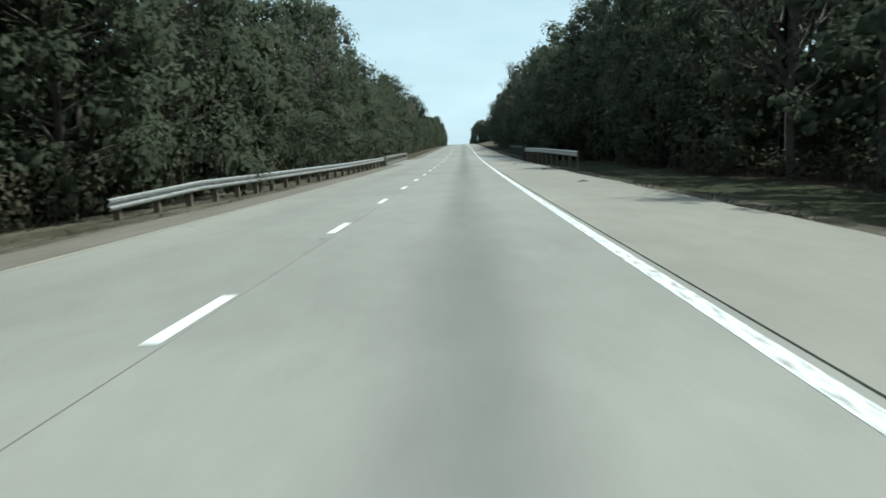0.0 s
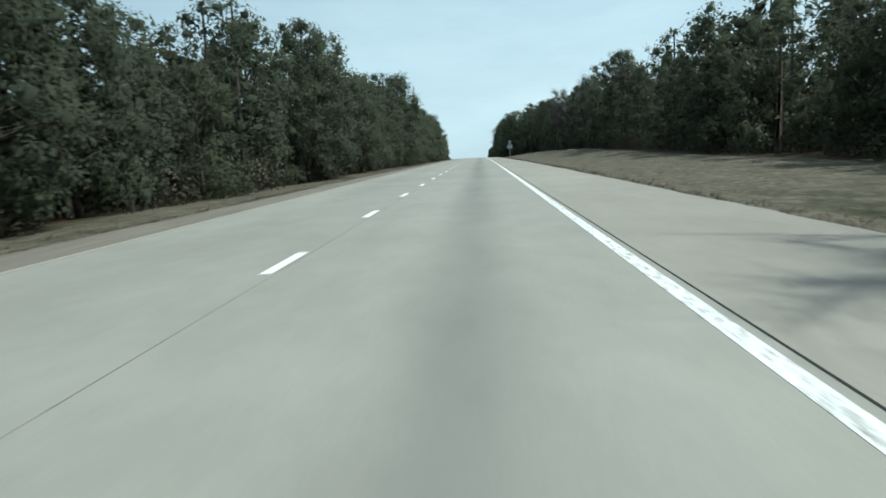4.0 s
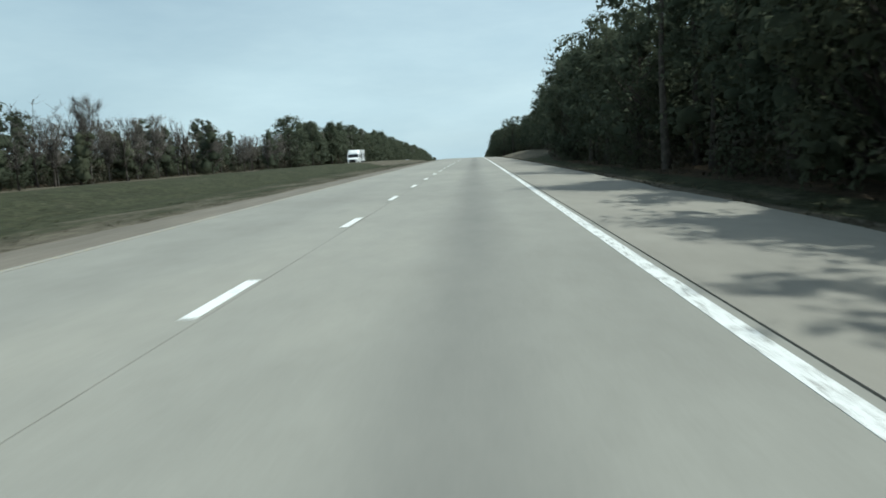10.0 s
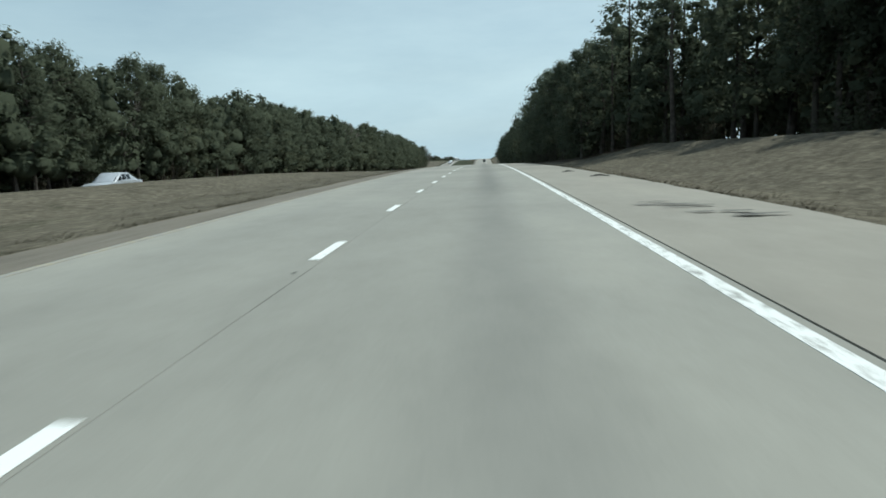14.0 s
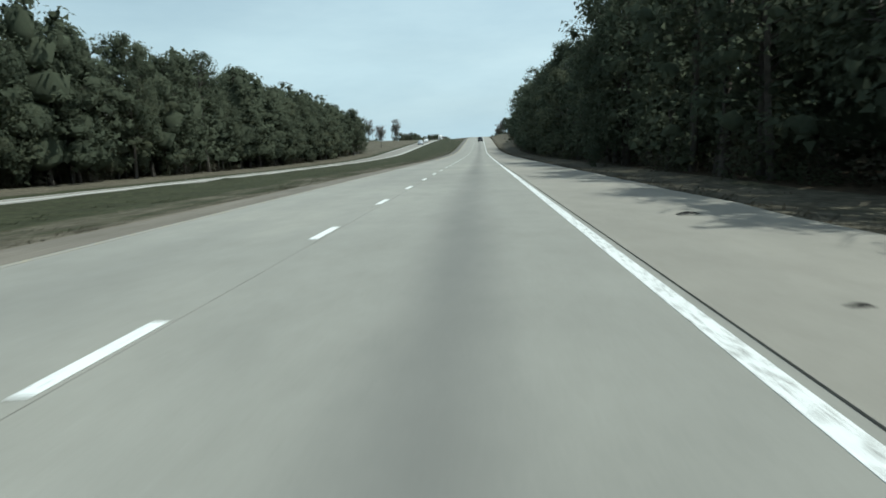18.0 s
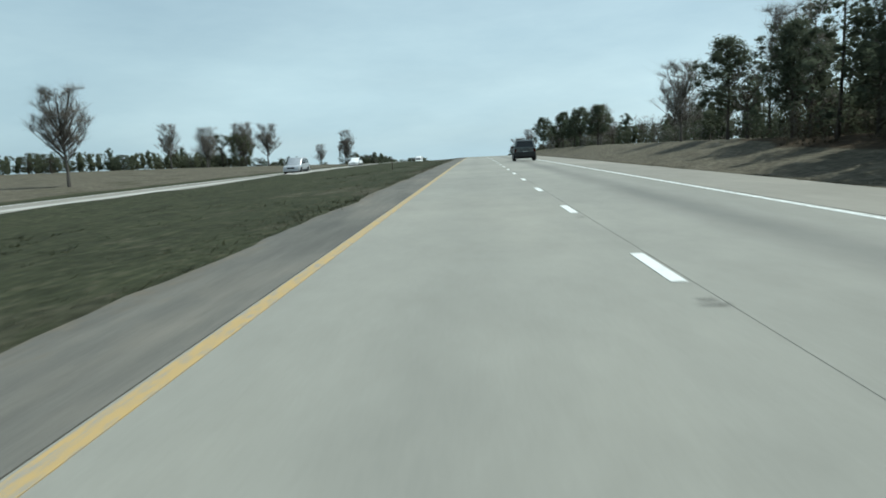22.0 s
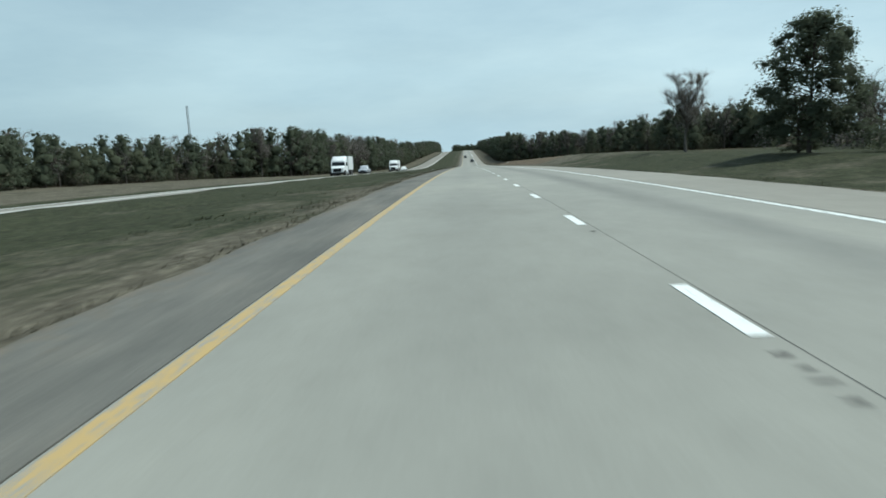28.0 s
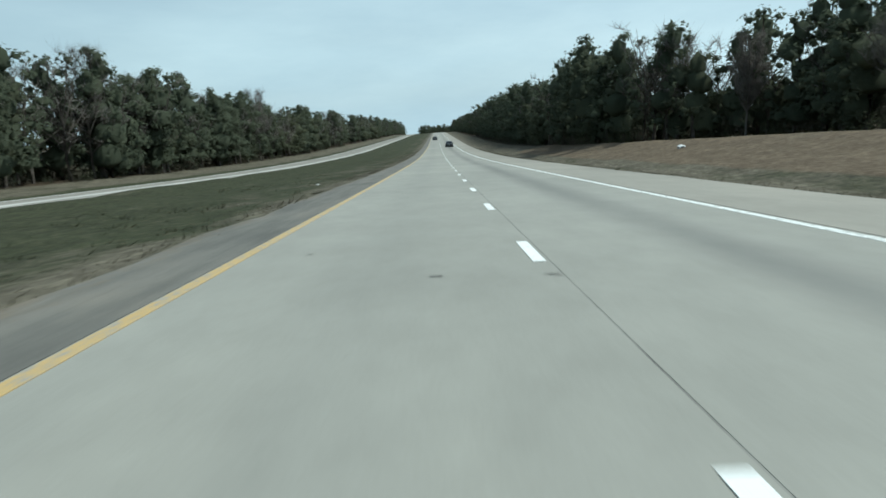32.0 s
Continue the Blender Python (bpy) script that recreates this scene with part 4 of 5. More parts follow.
for kind, x, y, tall, wide, label in (
        ("round", 13.5, 951, 5.6, 1.05, LONE), ("round", 13.5, 984.5, 6.7, 0.95, LONE), ("round", 14, 941, 4.6, 1.1, LONE), ("round", 13.8, 934, 5.2, 1.0, LONE), ("round", 13.8, 920, 4.6, 1.1, LONE), ("round", 13.5, 877, 5.4, 1.0, LONE),
        ("dense", 13, 1094, 5.2, 1.0, "broad dark pine with a full rounded crown on a grassy bank"), ("bare", 15, 1115, 5.0, 1.2, ""), ("bare", 14, 1029, 6.2, 1.2, ""), ("broad", 14, 1034, 4.0, 1.0, ""), ("bare", 17, 1000, 5.4, 1.1, ""), ("bare", 18, 990, 5.0, 1.1, ""),
        ("bare", 19, 1012, 5.4, 1.1, ""), ("bare", 17, 965, 5.0, 1.2, ""), ("broad", 18, 955, 3.4, 1.2, ""), ("bare", 17, 935, 5.2, 1.1, ""), ("bare", 13.5, 1076, 6.8, 1.3, ""), ("bare", 13.5, 886, 5.0, 1.2, ""), ("bare", 13, 868, 5.2, 1.1, ""),
        ("bare", 15, 925, 4.6, 1.2, ""), ("round", 12, 857, 6.4, 1.0, ""), ("bare", 10.6, 155, 9.2, 1.0, ""), ("pine", 10.6, 144, 8.2, 1.3, ""), ("full", 10.2, 123, 9.6, 0.9, ""), ("full", 10.0, 128.5, 9.8, 0.9, ""), ("broad", 20, 1045, 3.2, 1.2, ""), ("broad", 19, 1060, 3.2, 1.2, ""),
        ("bare", -28, 878, 5.6, 1.1, FIELD), ("bare", -55, 948, 6.8, 1.0, FIELD), ("bare", -55, 964, 5.6, 1.2, FIELD), ("broad", -53, 978, 7.0, 0.9, ""), ("bare", -54, 982, 8.6, 1.2, ""), ("broad", -57, 987, 7.8, 1.0, ""), ("bare", -58, 991, 8.2, 1.2, ""),
        ("bare", -47, 1062, 11.0, 0.9, FIELD), ("broad", -48, 1064, 9.0, 0.75, ""), ("broad", -46, 1068, 5.0, 1.2, ""), ("bare", -56, 1061, 7.0, 1.0, FIELD), ("broad", -60, 984, 7.4, 1.0, ""), ("bare", -62, 980, 7.8, 1.2, ""), ("bare", -50, 986, 8.4, 1.2, ""), ("full", -28.5, 482.5, 7.6, 1.2, "broad dark pine standing before leafless woods"), ("round", -28.6, 843, 8.0, 1.1, ""), ("full", -28.5, 838, 8.2, 1.1, ""), ("round", -27.2, 831, 9.4, 1.0, ""), ("full", -8.6, 320.5, 5.6, 0.85, ""), ("full", -8.8, 326, 3.8, 0.95, ""), ("full", -28, 361, 8.0, 0.9, ""), ("round", -28.5, 367, 8.6, 1.0, ""), ("full", -27.5, 373, 7.8, 0.9, ""), ("full", -28.5, 379, 8.2, 0.9, ""), ("round", -27.8, 384, 8.0, 1.0, ""), ("full", -28.5, 390, 7.4, 1.0, ""), ("broad", 13.6, 1096, 2.4, 1.2, ""), ("full", 15.6, 1090, 4.0, 1.2, ""), ("full", 9.6, 47, 9.0, 0.9, ""), ("full", 9.2, 53, 9.4, 0.9, ""), ("full", 9.5, 59, 9.0, 0.9, ""), ("full", 9.6, 344, 8.0, 0.8, ""), ("full", 9.2, 349.5, 8.6, 0.75, ""), ("full", 9.5, 354, 8.0, 0.8, "")):
    stand_tree(kind, x, y, tall * 1.12, rt, wide, label)
for k in range(70):
    stand_tree("broad" if k % 4 else "full", -62 - rt.uniform(0, 30), 935 + k * 4.4 + rt.uniform(-2, 2), rt.uniform(1.8, 3.6), rt, 1.9)

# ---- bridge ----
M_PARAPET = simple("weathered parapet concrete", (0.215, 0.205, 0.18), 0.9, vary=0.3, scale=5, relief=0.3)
# right parapet: same concrete, with the trees' shade put into its base colour
M_PARAPET_SHADED = simple("parapet concrete with shade in its colour", (0.065, 0.066, 0.062), 0.9, vary=0.4, scale=5, relief=0.3)
M_STEEL = simple("dull galvanised steel", (0.50, 0.51, 0.50), 0.45, 0.7, vary=0.15, scale=8)
M_POST = simple("weathered timber post", (0.16, 0.13, 0.10), 0.9, vary=0.3, scale=8)


def along(y):
    """Pose on the road's line at y, tilted with its grade."""
    return pose(0, y, float(road_z(y)), math.degrees(math.atan(float(road_grade(y)))))


def parapet(x, y0, y1, top, mat, label):
    thing = empty("bridge_parapet", along((y0 + y1) / 2))
    half = (y1 - y0) / 2
    bm = bmesh.new()
    box(bm, x - 0.16, x + 0.16, -half, half, -0.6, 0.17, 0.015)
    part("curb", bm, mat, thing)
    bm = bmesh.new()
    box(bm, x - 0.12, x + 0.12, -half, half, top - 0.18, top, 0.02)
    part("top_rail", bm, mat, thing)
    n = 15
    first = None
    for k in range(n):
        if first is None:
            bm = bmesh.new()
            box(bm, -0.10, 0.10, -0.13, 0.13, 0.16, top - 0.17, 0.01)
            first = part("baluster", bm, mat, thing)
            ob = first
        else:
            ob = new("baluster", first.data)
            ob.parent = thing
        ob.location = (x, -half + 0.2 + k * (2 * half - 0.4) / (n - 1), 0)
    for e in (-1, 1):
        bm = bmesh.new()
        box(bm, x - 0.17, x + 0.17, e * half - 0.18, e * half + 0.18, -0.3, top + 0.06, 0.02)
        part("end_block", bm, mat, thing)
    return tagged(thing, label, "parapet", "bridge parapets")


parapet(-4.28, BRIDGE0, BRIDGE1 + 4, 0.62, M_PARAPET, "grey concrete bridge parapet with open balusters")
# the darker copy of the concrete paints in this side's shade
parapet(6.0, BRIDGE0 + 0.5, BRIDGE1 - 0.3, 0.92, M_PARAPET_SHADED, "tall concrete bridge parapet with open balusters, coloured dark for shade")


def guardrail(points, label):
    """A W-beam rail on timber posts through points of x, y and height of the rail's top."""
    y0 = points[0][1]
    thing = empty("guardrail", pose(points[0][0], y0, float(road_z(y0))))
    ys = np.arange(y0, points[-1][1] + 0.2, 0.5)
    xs, tops = np.interp(ys, [p[1] for p in points], [p[0] for p in points]), np.interp(ys, [p[1] for p in points], [p[2] for p in points])
    face = 1 if points[0][0] < 0 else -1
    prof = [(0.0, 0.0), (0.05, -0.03), (0.05, -0.07), (0.0, -0.10), (0.0, -0.15), (0.05, -0.18), (0.05, -0.22), (0.0, -0.25)]
    v, k = [], len(prof)
    for x, y, t in zip(xs, ys, tops):
        for px, pz in prof:
            v.append((x + px * face - points[0][0], y - y0, float(road_z(y)) - float(road_z(y0)) + t + pz))
    q = [(i * k + j, i * k + j + 1, (i + 1) * k + j + 1, (i + 1) * k + j) for i in range(len(ys) - 1) for j in range(k - 1)]
    beam = from_arrays("beam", np.array(v), np.array(q), [M_STEEL], parent=thing)
    thick = beam.modifiers.new("thickness", "SOLIDIFY")
    thick.thickness = 0.012
    first = None
    for y in np.arange(y0 + 0.4, points[-1][1] - 0.1, 1.5):
        x, t = float(np.interp(y, ys, xs)), float(np.interp(y, ys, tops))
        if first is None:
            bm = bmesh.new()
            box(bm, -0.07, 0.07, -0.06, 0.06, -1.1, 0.02, 0.008)
            first = part("post", bm, M_POST, thing)
            ob = first
        else:
            ob = new("post", first.data)
            ob.parent = thing
        ob.location = (x - 0.08 * face - points[0][0], y - y0, float(road_z(y)) - float(road_z(y0)) + t)
        bm = bmesh.new()
        cyl(bm, 0.018, 0.02, pose(0, 0, 0, 0, 90, 0), 8)
        bolt = part("bolt", bm, M_STEEL, ob)
        bolt.location = (0.09 * face, 0, -0.125)
    return tagged(thing, label, "guardrail", "guardrails")


guardrail([(-5.45, 9.2, 0.30), (-5.2, 13, 0.47), (-4.45, 30, 0.52), (-4.28, 44.2, 0.56)], "galvanised steel guardrail leading up to a bridge parapet")
guardrail([(7.1, 28.5, 0.60), (6.5, 36, 0.74), (6.05, 44.4, 0.78)], "galvanised steel guardrail ending at a shaded bridge parapet")

# ---- signs and small things beside the road ----
M_SIGNBACK = simple("weathered sign aluminium", (0.42, 0.43, 0.42), 0.45, 0.5, vary=0.12)
M_SIGNFACE = simple("faded white sign sheeting", (0.62, 0.64, 0.63), 0.5, vary=0.08)
M_SIGNPALE = simple("pale blue-grey sign sheeting", (0.45, 0.50, 0.52), 0.5, vary=0.08)
M_INK = simple("faded sign lettering", (0.34, 0.38, 0.39), 0.5)


def ground_at(x, y):
    return float(road_z(y) + side_z(np.array(float(x)), np.array(float(y))))


def plate(bm, w, h, z, round_=0.05, y=0.0):
    """A flat sign plate with rounded corners, standing across the road."""
    box(bm, -w / 2, w / 2, y - 0.008, y + 0.008, z, z + h)
    es = [e for e in bm.edges if abs(e.verts[0].co.y - e.verts[1].co.y) > 0.01]
    bmesh.ops.bevel(bm, geom=es, offset=round_, segments=4, affect="EDGES")


def road_sign(x, y, panels, posts, label):
    thing = empty("road_sign", pose(x, y, ground_at(x, y)))
    top = max(p[2] + p[1] for p in panels)
    for px in posts:
        bm = bmesh.new()
        box(bm, px - 0.03, px + 0.03, 0.012, 0.05, -0.4, top - 0.2, 0.006)
        part("post", bm, M_SIGNBACK, thing)
    for w, h, z, mat, bars in panels:
        bm = bmesh.new()
        if bars < 0:
            cyl(bm, w / 2, 0.016, pose(0, 0, z + h / 2, 90, 0, 0), 28)
        else:
            plate(bm, w, h, z, min(w, h) * 0.08)
        pl = part("panel", bm, mat, thing)
        for k in range(abs(bars)):
            bm = bmesh.new()
            bw = w * (0.7 - 0.12 * (k % 2)) if bars > 0 else w * 0.4
            zc = z + h * (0.78 - 0.24 * k) if bars > 0 else z + h * 0.5
            box(bm, -bw / 2, bw / 2, -0.013, -0.0085, zc - h * 0.05, zc + h * 0.05)
            part("text_bar", bm, M_INK, pl)
    return tagged(thing, label, "sign")


road_sign(7.9, 287.5, [(1.07, 0.82, 1.80, M_SIGNPALE, 3), (0.40, 0.30, 2.645, M_SIGNPALE, 0), (0.56, 0.56, 2.955, M_SIGNPALE, -1)], (-0.06, 0.06), "pale grey roadside sign with a round emblem panel above")
road_sign(7.9, 150, [(0.55, 0.72, 1.9, M_SIGNFACE, 2)], (0.0,), "small weathered white sign on a single post")
road_sign(-7.2, 134.5, [(0.28, 0.36, 2.45, M_SIGNFACE, 0)], (0.0,), "small white marker on a tall thin post before trees")


def delineator(x, y):
    thing = empty("delineator", pose(x, y, ground_at(x, y)))
    bm = bmesh.new()
    box(bm, -0.035, 0.035, -0.012, 0.012, -0.2, 0.95, 0.005)
    part("post", bm, M_POST, thing)
    bm = bmesh.new()
    box(bm, -0.05, 0.05, -0.022, -0.013, 0.78, 0.93, 0.01)
    part("reflector", bm, M_SIGNFACE, thing)
    return tagged(thing, "thin roadside marker post with a small reflector", "marker", "marker posts")


for x, y in ((-6.4, 662), (-7.4, 882.9)):
    delineator(x, y)

M_RUBBER = simple("shredded black tyre rubber", (0.022, 0.022, 0.022), 0.85, vary=0.4, scale=9, relief=0.6)
M_LITTER = simple("crumpled white litter", (0.7, 0.7, 0.68), 0.7, vary=0.1)


def tyre_scrap(x, y, size, turn):
    """A curled strip of tread lying on the shoulder."""
    r = random.Random(int(y))
    bm = bmesh.new()
    rows = []
    for k in range(11):
        u = k / 10 - 0.5
        w = size * (0.10 + 0.05 * r.random()) * (1 - 1.2 * abs(u) ** 2)
        zc = 0.02 + size * 0.10 * math.cos(u * 3.0) * r.uniform(0.7, 1.1)
        rows.append([bm.verts.new((u * size, -w + r.uniform(-0.02, 0.02), zc * 0.4)), bm.verts.new((u * size, 0, zc)), bm.verts.new((u * size, w + r.uniform(-0.02, 0.02), zc * 0.5))])
    for a, b in zip(rows, rows[1:]):
        for j in range(2):
            bm.faces.new((a[j], a[j + 1], b[j + 1], b[j]))
    bmesh.ops.solidify(bm, geom=bm.faces[:], thickness=0.018)
    ob = part("tyre_scrap", bm, M_RUBBER)
    zmin = min(v.co.z for v in ob.data.vertices)
    ob.matrix_basis = pose(x, y, float(road_z(y)) - 0.02 * (1 if x > LANE else 0) - zmin - 0.004, 0, 0, turn)
    return tagged(ob, "curled black strip of shredded tyre tread", "tyre debris", "tyre debris")


tyre_scrap(3.95, 230.6, 0.42, 8)
for x, y, s, a in ((4.6, 556, 0.5, 20), (4.9, 551, 0.6, -15), (4.3, 305, 0.25, 40), (4.4, 693, 0.3, 5), (5.0, 84, 0.3, 30), (4.8, 92, 0.35, -20), (5.2, 100, 0.3, 60), (-3.25, 1108.7, 0.16, 10), (-3.75, 1109.8, 0.14, 70), (3.81, 688.2, 0.16, 5), (4.7, 14, 0.3, 10), (4.9, 24, 0.35, 50), (4.4, 33, 0.2, 5)):
    tyre_scrap(x, y, s, a)


def litter(x, y, size):
    r = random.Random(int(y * 7))
    bm = bmesh.new()
    bmesh.ops.create_icosphere(bm, subdivisions=2, radius=size)
    for v in bm.verts:
        v.co *= r.uniform(0.6, 1.15)
        v.co.z *= 0.5
    ob = part("litter", bm, M_LITTER)
    ob.matrix_basis = pose(x, y, ground_at(x, y) + size * 0.3, 0, 0, r.uniform(0, 360))
    return tagged(ob, "small crumpled piece of white litter in the grass", "litter", "litter")


for x, y, s in ((-8.6, 1192, 0.07), (-7.0, 1200, 0.06), (10.5, 1249, 0.2), (-7.3, 660, 0.05), (-5.4, 1243, 0.07), (-9.0, 1214, 0.08)):
    litter(x, y, s)
M_PATCH = concrete_road("patched concrete", (0.42, 0.40, 0.36), (0.36, 0.34, 0.30), 0.0)
M_CRACK = simple("tar-filled spall", (0.10, 0.095, 0.085), 0.8, vary=0.4, scale=12, world_space=True)


def spall(x, y, w, l, mat=None, lift=0.004, name="spall"):
    """An uneven chipped or patched spot in the slab."""
    r = random.Random(int(x * 91 + y * 13))
    bm = bmesh.new()
    ring = [bm.verts.new((math.cos(a * 0.3491) * w / 2 * r.uniform(0.55, 1.1), math.sin(a * 0.3491) * l / 2 * r.uniform(0.55, 1.1), 0)) for a in range(18)]
    bm.faces.new(ring)
    ob = part(name, bm, mat or M_CRACK, road)
    ob.matrix_basis = along(y) @ Matrix.Translation((x, 0, lift + (-0.02 * (x - LANE) / 2.5 if x > LANE else 0)))
    return ob


def chipped(x, y, streaks, wide, long):
    """A cluster of thin crosswise chips left of a joint, where the slab has ravelled."""
    r = random.Random(int(x * 37 + y * 11))
    bm = bmesh.new()
    for k in range(streaks):
        w, d = wide * r.uniform(0.45, 1.0), long / streaks * r.uniform(0.22, 0.48)
        cx, cy = -r.uniform(0.0, 0.15) * wide, (k + r.uniform(0.2, 0.8)) * long / streaks - long / 2
        bm.faces.new([bm.verts.new((cx + math.cos(a * 0.5236) * w / 2 * r.uniform(0.7, 1.1), cy + math.sin(a * 0.5236) * d / 2 * r.uniform(0.5, 1.1) + 0.15 * d * math.sin(a * 1.1), 0)) for a in range(12)])
    ob = part("spall", bm, M_CRACK, road)
    ob.matrix_basis = along(y) @ Matrix.Translation((x, 0, 0.004))
    return ob


rs = random.Random(4)
for k in range(280):
    seen = k in (8, 16, 58, 100, 108, 142, 184, 234, 260, 268)
    if seen or k % 5 in (0, 2):
        chipped(-0.06 - rs.uniform(0, 0.05), (k + 0.88) * PERIOD, 4 if k in (108, 234) else rs.choice((1, 2, 2, 3)), rs.uniform(0.20, 0.26) if seen else rs.uniform(0.08, 0.20), 0.62 if k in (108, 234) else rs.uniform(0.10, 0.30))
for x, y, w, l in ((1.9, 496.08, 0.11, 0.05), (1.9, 497.46, 0.08, 0.10), (-0.51, 882.2, 0.12, 0.10), (-1.03, 877.9, 0.08, 0.04), (-0.57, 916.0, 0.06, 0.05), (0.26, 917.2, 0.22, 0.06), (-0.95, 1106.8, 0.05, 0.04)):
    spall(x, y, w, l)
for k in range(80):
    spall(rs.choice((rs.uniform(0.3, 2.6), rs.uniform(-2.6, -0.3), rs.uniform(3.3, 5.2))), rs.uniform(0, 1300), rs.uniform(0.04, 0.14), rs.uniform(0.03, 0.08))
for y in (421.5, 312, 640, 985):
    for dx, dy in ((0, 0), (0.12, 0.25), (-0.05, 0.5)):
        spall(3.3 + dx, y + dy, rs.uniform(0.14, 0.26), rs.uniform(0.14, 0.24), M_PATCH, name="patch")
# broad flat dark streaks across the shoulder, only drawn with the spall shape
for k in range(9):
    spall(4.3 + rs.uniform(-0.55, 0.55), 540.4 + rs.uniform(-1.3, 1.3), rs.uniform(0.35, 0.8), rs.uniform(0.08, 0.2))

# ---- vehicles ----
def car_paint(name, colour, flake=0.25):
    m, n, l, b = material(name, 0.32, flake, 0.5)
    f = noise_tex(n, l, 3, 4, world_space=False)
    l.new(ramp(n, l, f, [(0.3, tuple(c * 0.9 for c in colour)), (0.7, tuple(min(1, c * 1.08) for c in colour))]), b.inputs["Base Color"])
    l.new(ramp(n, l, noise_tex(n, l, 14, 4, world_space=False), [(0.3, grey(0.28)), (0.8, grey(0.5))]), b.inputs["Roughness"])
    return m


M_GLASS = simple("dark tinted car glass", (0.012, 0.014, 0.016), 0.08, 0, vary=0.1, spec=0.45)
M_CLAD = simple("dark grey plastic cladding", (0.024, 0.025, 0.026), 0.6, vary=0.15)
M_TYRE = simple("black tyre rubber", (0.011, 0.011, 0.011), 0.8, vary=0.2, scale=20, relief=0.3)
M_RIM = simple("silver alloy rim", (0.20, 0.20, 0.20), 0.4, 0.7, vary=0.1)
M_RED = simple("red tail lamp lens", (0.05, 0.007, 0.007), 0.15, vary=0.15, spec=0.7)
M_CLEAR = simple("clear lamp lens", (0.68, 0.70, 0.72), 0.12, vary=0.1, spec=0.8)
M_DARK = simple("shadowed underbody black", (0.012, 0.012, 0.012), 0.9, vary=0.2)
M_PLATE = simple("pale licence plate", (0.55, 0.57, 0.58), 0.5, vary=0.06)
P_SUV = car_paint("grey-green metallic paint", (0.122, 0.136, 0.137), 0.3)
P_WHITE = car_paint("white vehicle paint", (0.80, 0.81, 0.80), 0.0)
P_SILVER = car_paint("silver vehicle paint", (0.48, 0.50, 0.52), 0.4)
P_DARK = car_paint("dark vehicle paint", (0.035, 0.04, 0.045), 0.3)


def loft(name, stations, section, mat, parent, label=""):
    """A skin through cross-sections; section(station) gives points round one side to the other."""
    bm = bmesh.new()
    rings = [[bm.verts.new((x, st[0], z)) for x, z in section(st)] for st in stations]
    for a, b in zip(rings, rings[1:]):
        for j in range(len(a)):
            bm.faces.new((a[j], a[(j + 1) % len(a)], b[(j + 1) % len(a)], b[j]))
    bm.faces.new(rings[0])
    bm.faces.new(rings[-1][::-1])
    bmesh.ops.recalc_face_normals(bm, faces=bm.faces[:])
    es = [e for e in bm.edges if len(e.link_faces) == 2 and e.calc_face_angle(0) > radians(28)]
    bmesh.ops.bevel(bm, geom=es, offset=0.018, segments=2, affect="EDGES", clamp_overlap=True)
    ob = part(name, bm, mat, parent, label, smooth=False)
    for p in ob.data.polygons:
        p.use_smooth = True
    ob.data.set_sharp_from_angle(angle=radians(38))
    return ob


def lower_section(st):
    y, w, z0, z1 = st
    return [(-w * 0.88, z0), (-w * 0.98, z0 + 0.10), (-w, z0 + (z1 - z0) * 0.55), (-w * 0.97, z1 - 0.03), (-w * 0.9, z1), (w * 0.9, z1), (w * 0.97, z1 - 0.03), (w, z0 + (z1 - z0) * 0.55), (w * 0.98, z0 + 0.10), (w * 0.88, z0)]


def upper_section(st):
    y, w0, w1, z0, z1 = st
    return [(-w0, z0), (-w0 + (w0 - w1) * 0.85, z1 - 0.05), (-w1 * 0.88, z1), (w1 * 0.88, z1), (w0 - (w0 - w1) * 0.85, z1 - 0.05), (w0, z0)]


def slab(name, corners, depth, mat, parent, label=""):
    """A thin pane on four corners, standing proud along their normal."""
    bm = bmesh.new()
    a = [bm.verts.new(c) for c in corners]
    f = bm.faces.new(a)
    f.normal_update()
    nrm = f.normal.copy()
    r = bmesh.ops.extrude_face_region(bm, geom=[f])
    vs = [v for v in r["geom"] if isinstance(v, bmesh.types.BMVert)]
    bmesh.ops.translate(bm, vec=nrm * depth, verts=vs)
    bmesh.ops.recalc_face_normals(bm, faces=bm.faces[:])
    return part(name, bm, mat, parent, label)


def wheel(parent, x, y, r, w):
    out = 1 if x > 0 else -1
    bm = bmesh.new()
    cyl(bm, r, w, pose(0, 0, 0, 0, 90, 0), 28)
    es = [e for e in bm.edges if len(e.link_faces) == 2 and e.calc_face_angle(0) > 1]
    bmesh.ops.bevel(bm, geom=es, offset=r * 0.12, segments=3, affect="EDGES")
    wh = part("wheel", bm, M_TYRE, parent, smooth=True)
    wh.location = (x, y, r)
    bm = bmesh.new()
    cyl(bm, r * 0.62, 0.02, pose(out * (w / 2 + 0.004), 0, 0, 0, 90, 0), 24)
    for k in range(6):
        m = pose(0, 0, 0, k * 60) @ Matrix.Translation((out * (w / 2 + 0.018), 0, r * 0.34))
        c = bmesh.ops.create_cube(bm, size=1)
        bmesh.ops.scale(bm, vec=(0.02, r * 0.16, r * 0.5), verts=c["verts"])
        bmesh.ops.transform(bm, matrix=m, verts=c["verts"])
    cyl(bm, r * 0.14, 0.05, pose(out * (w / 2 + 0.012), 0, 0, 0, 90, 0), 12)
    part("rim", bm, M_RIM, wh)
    return wh


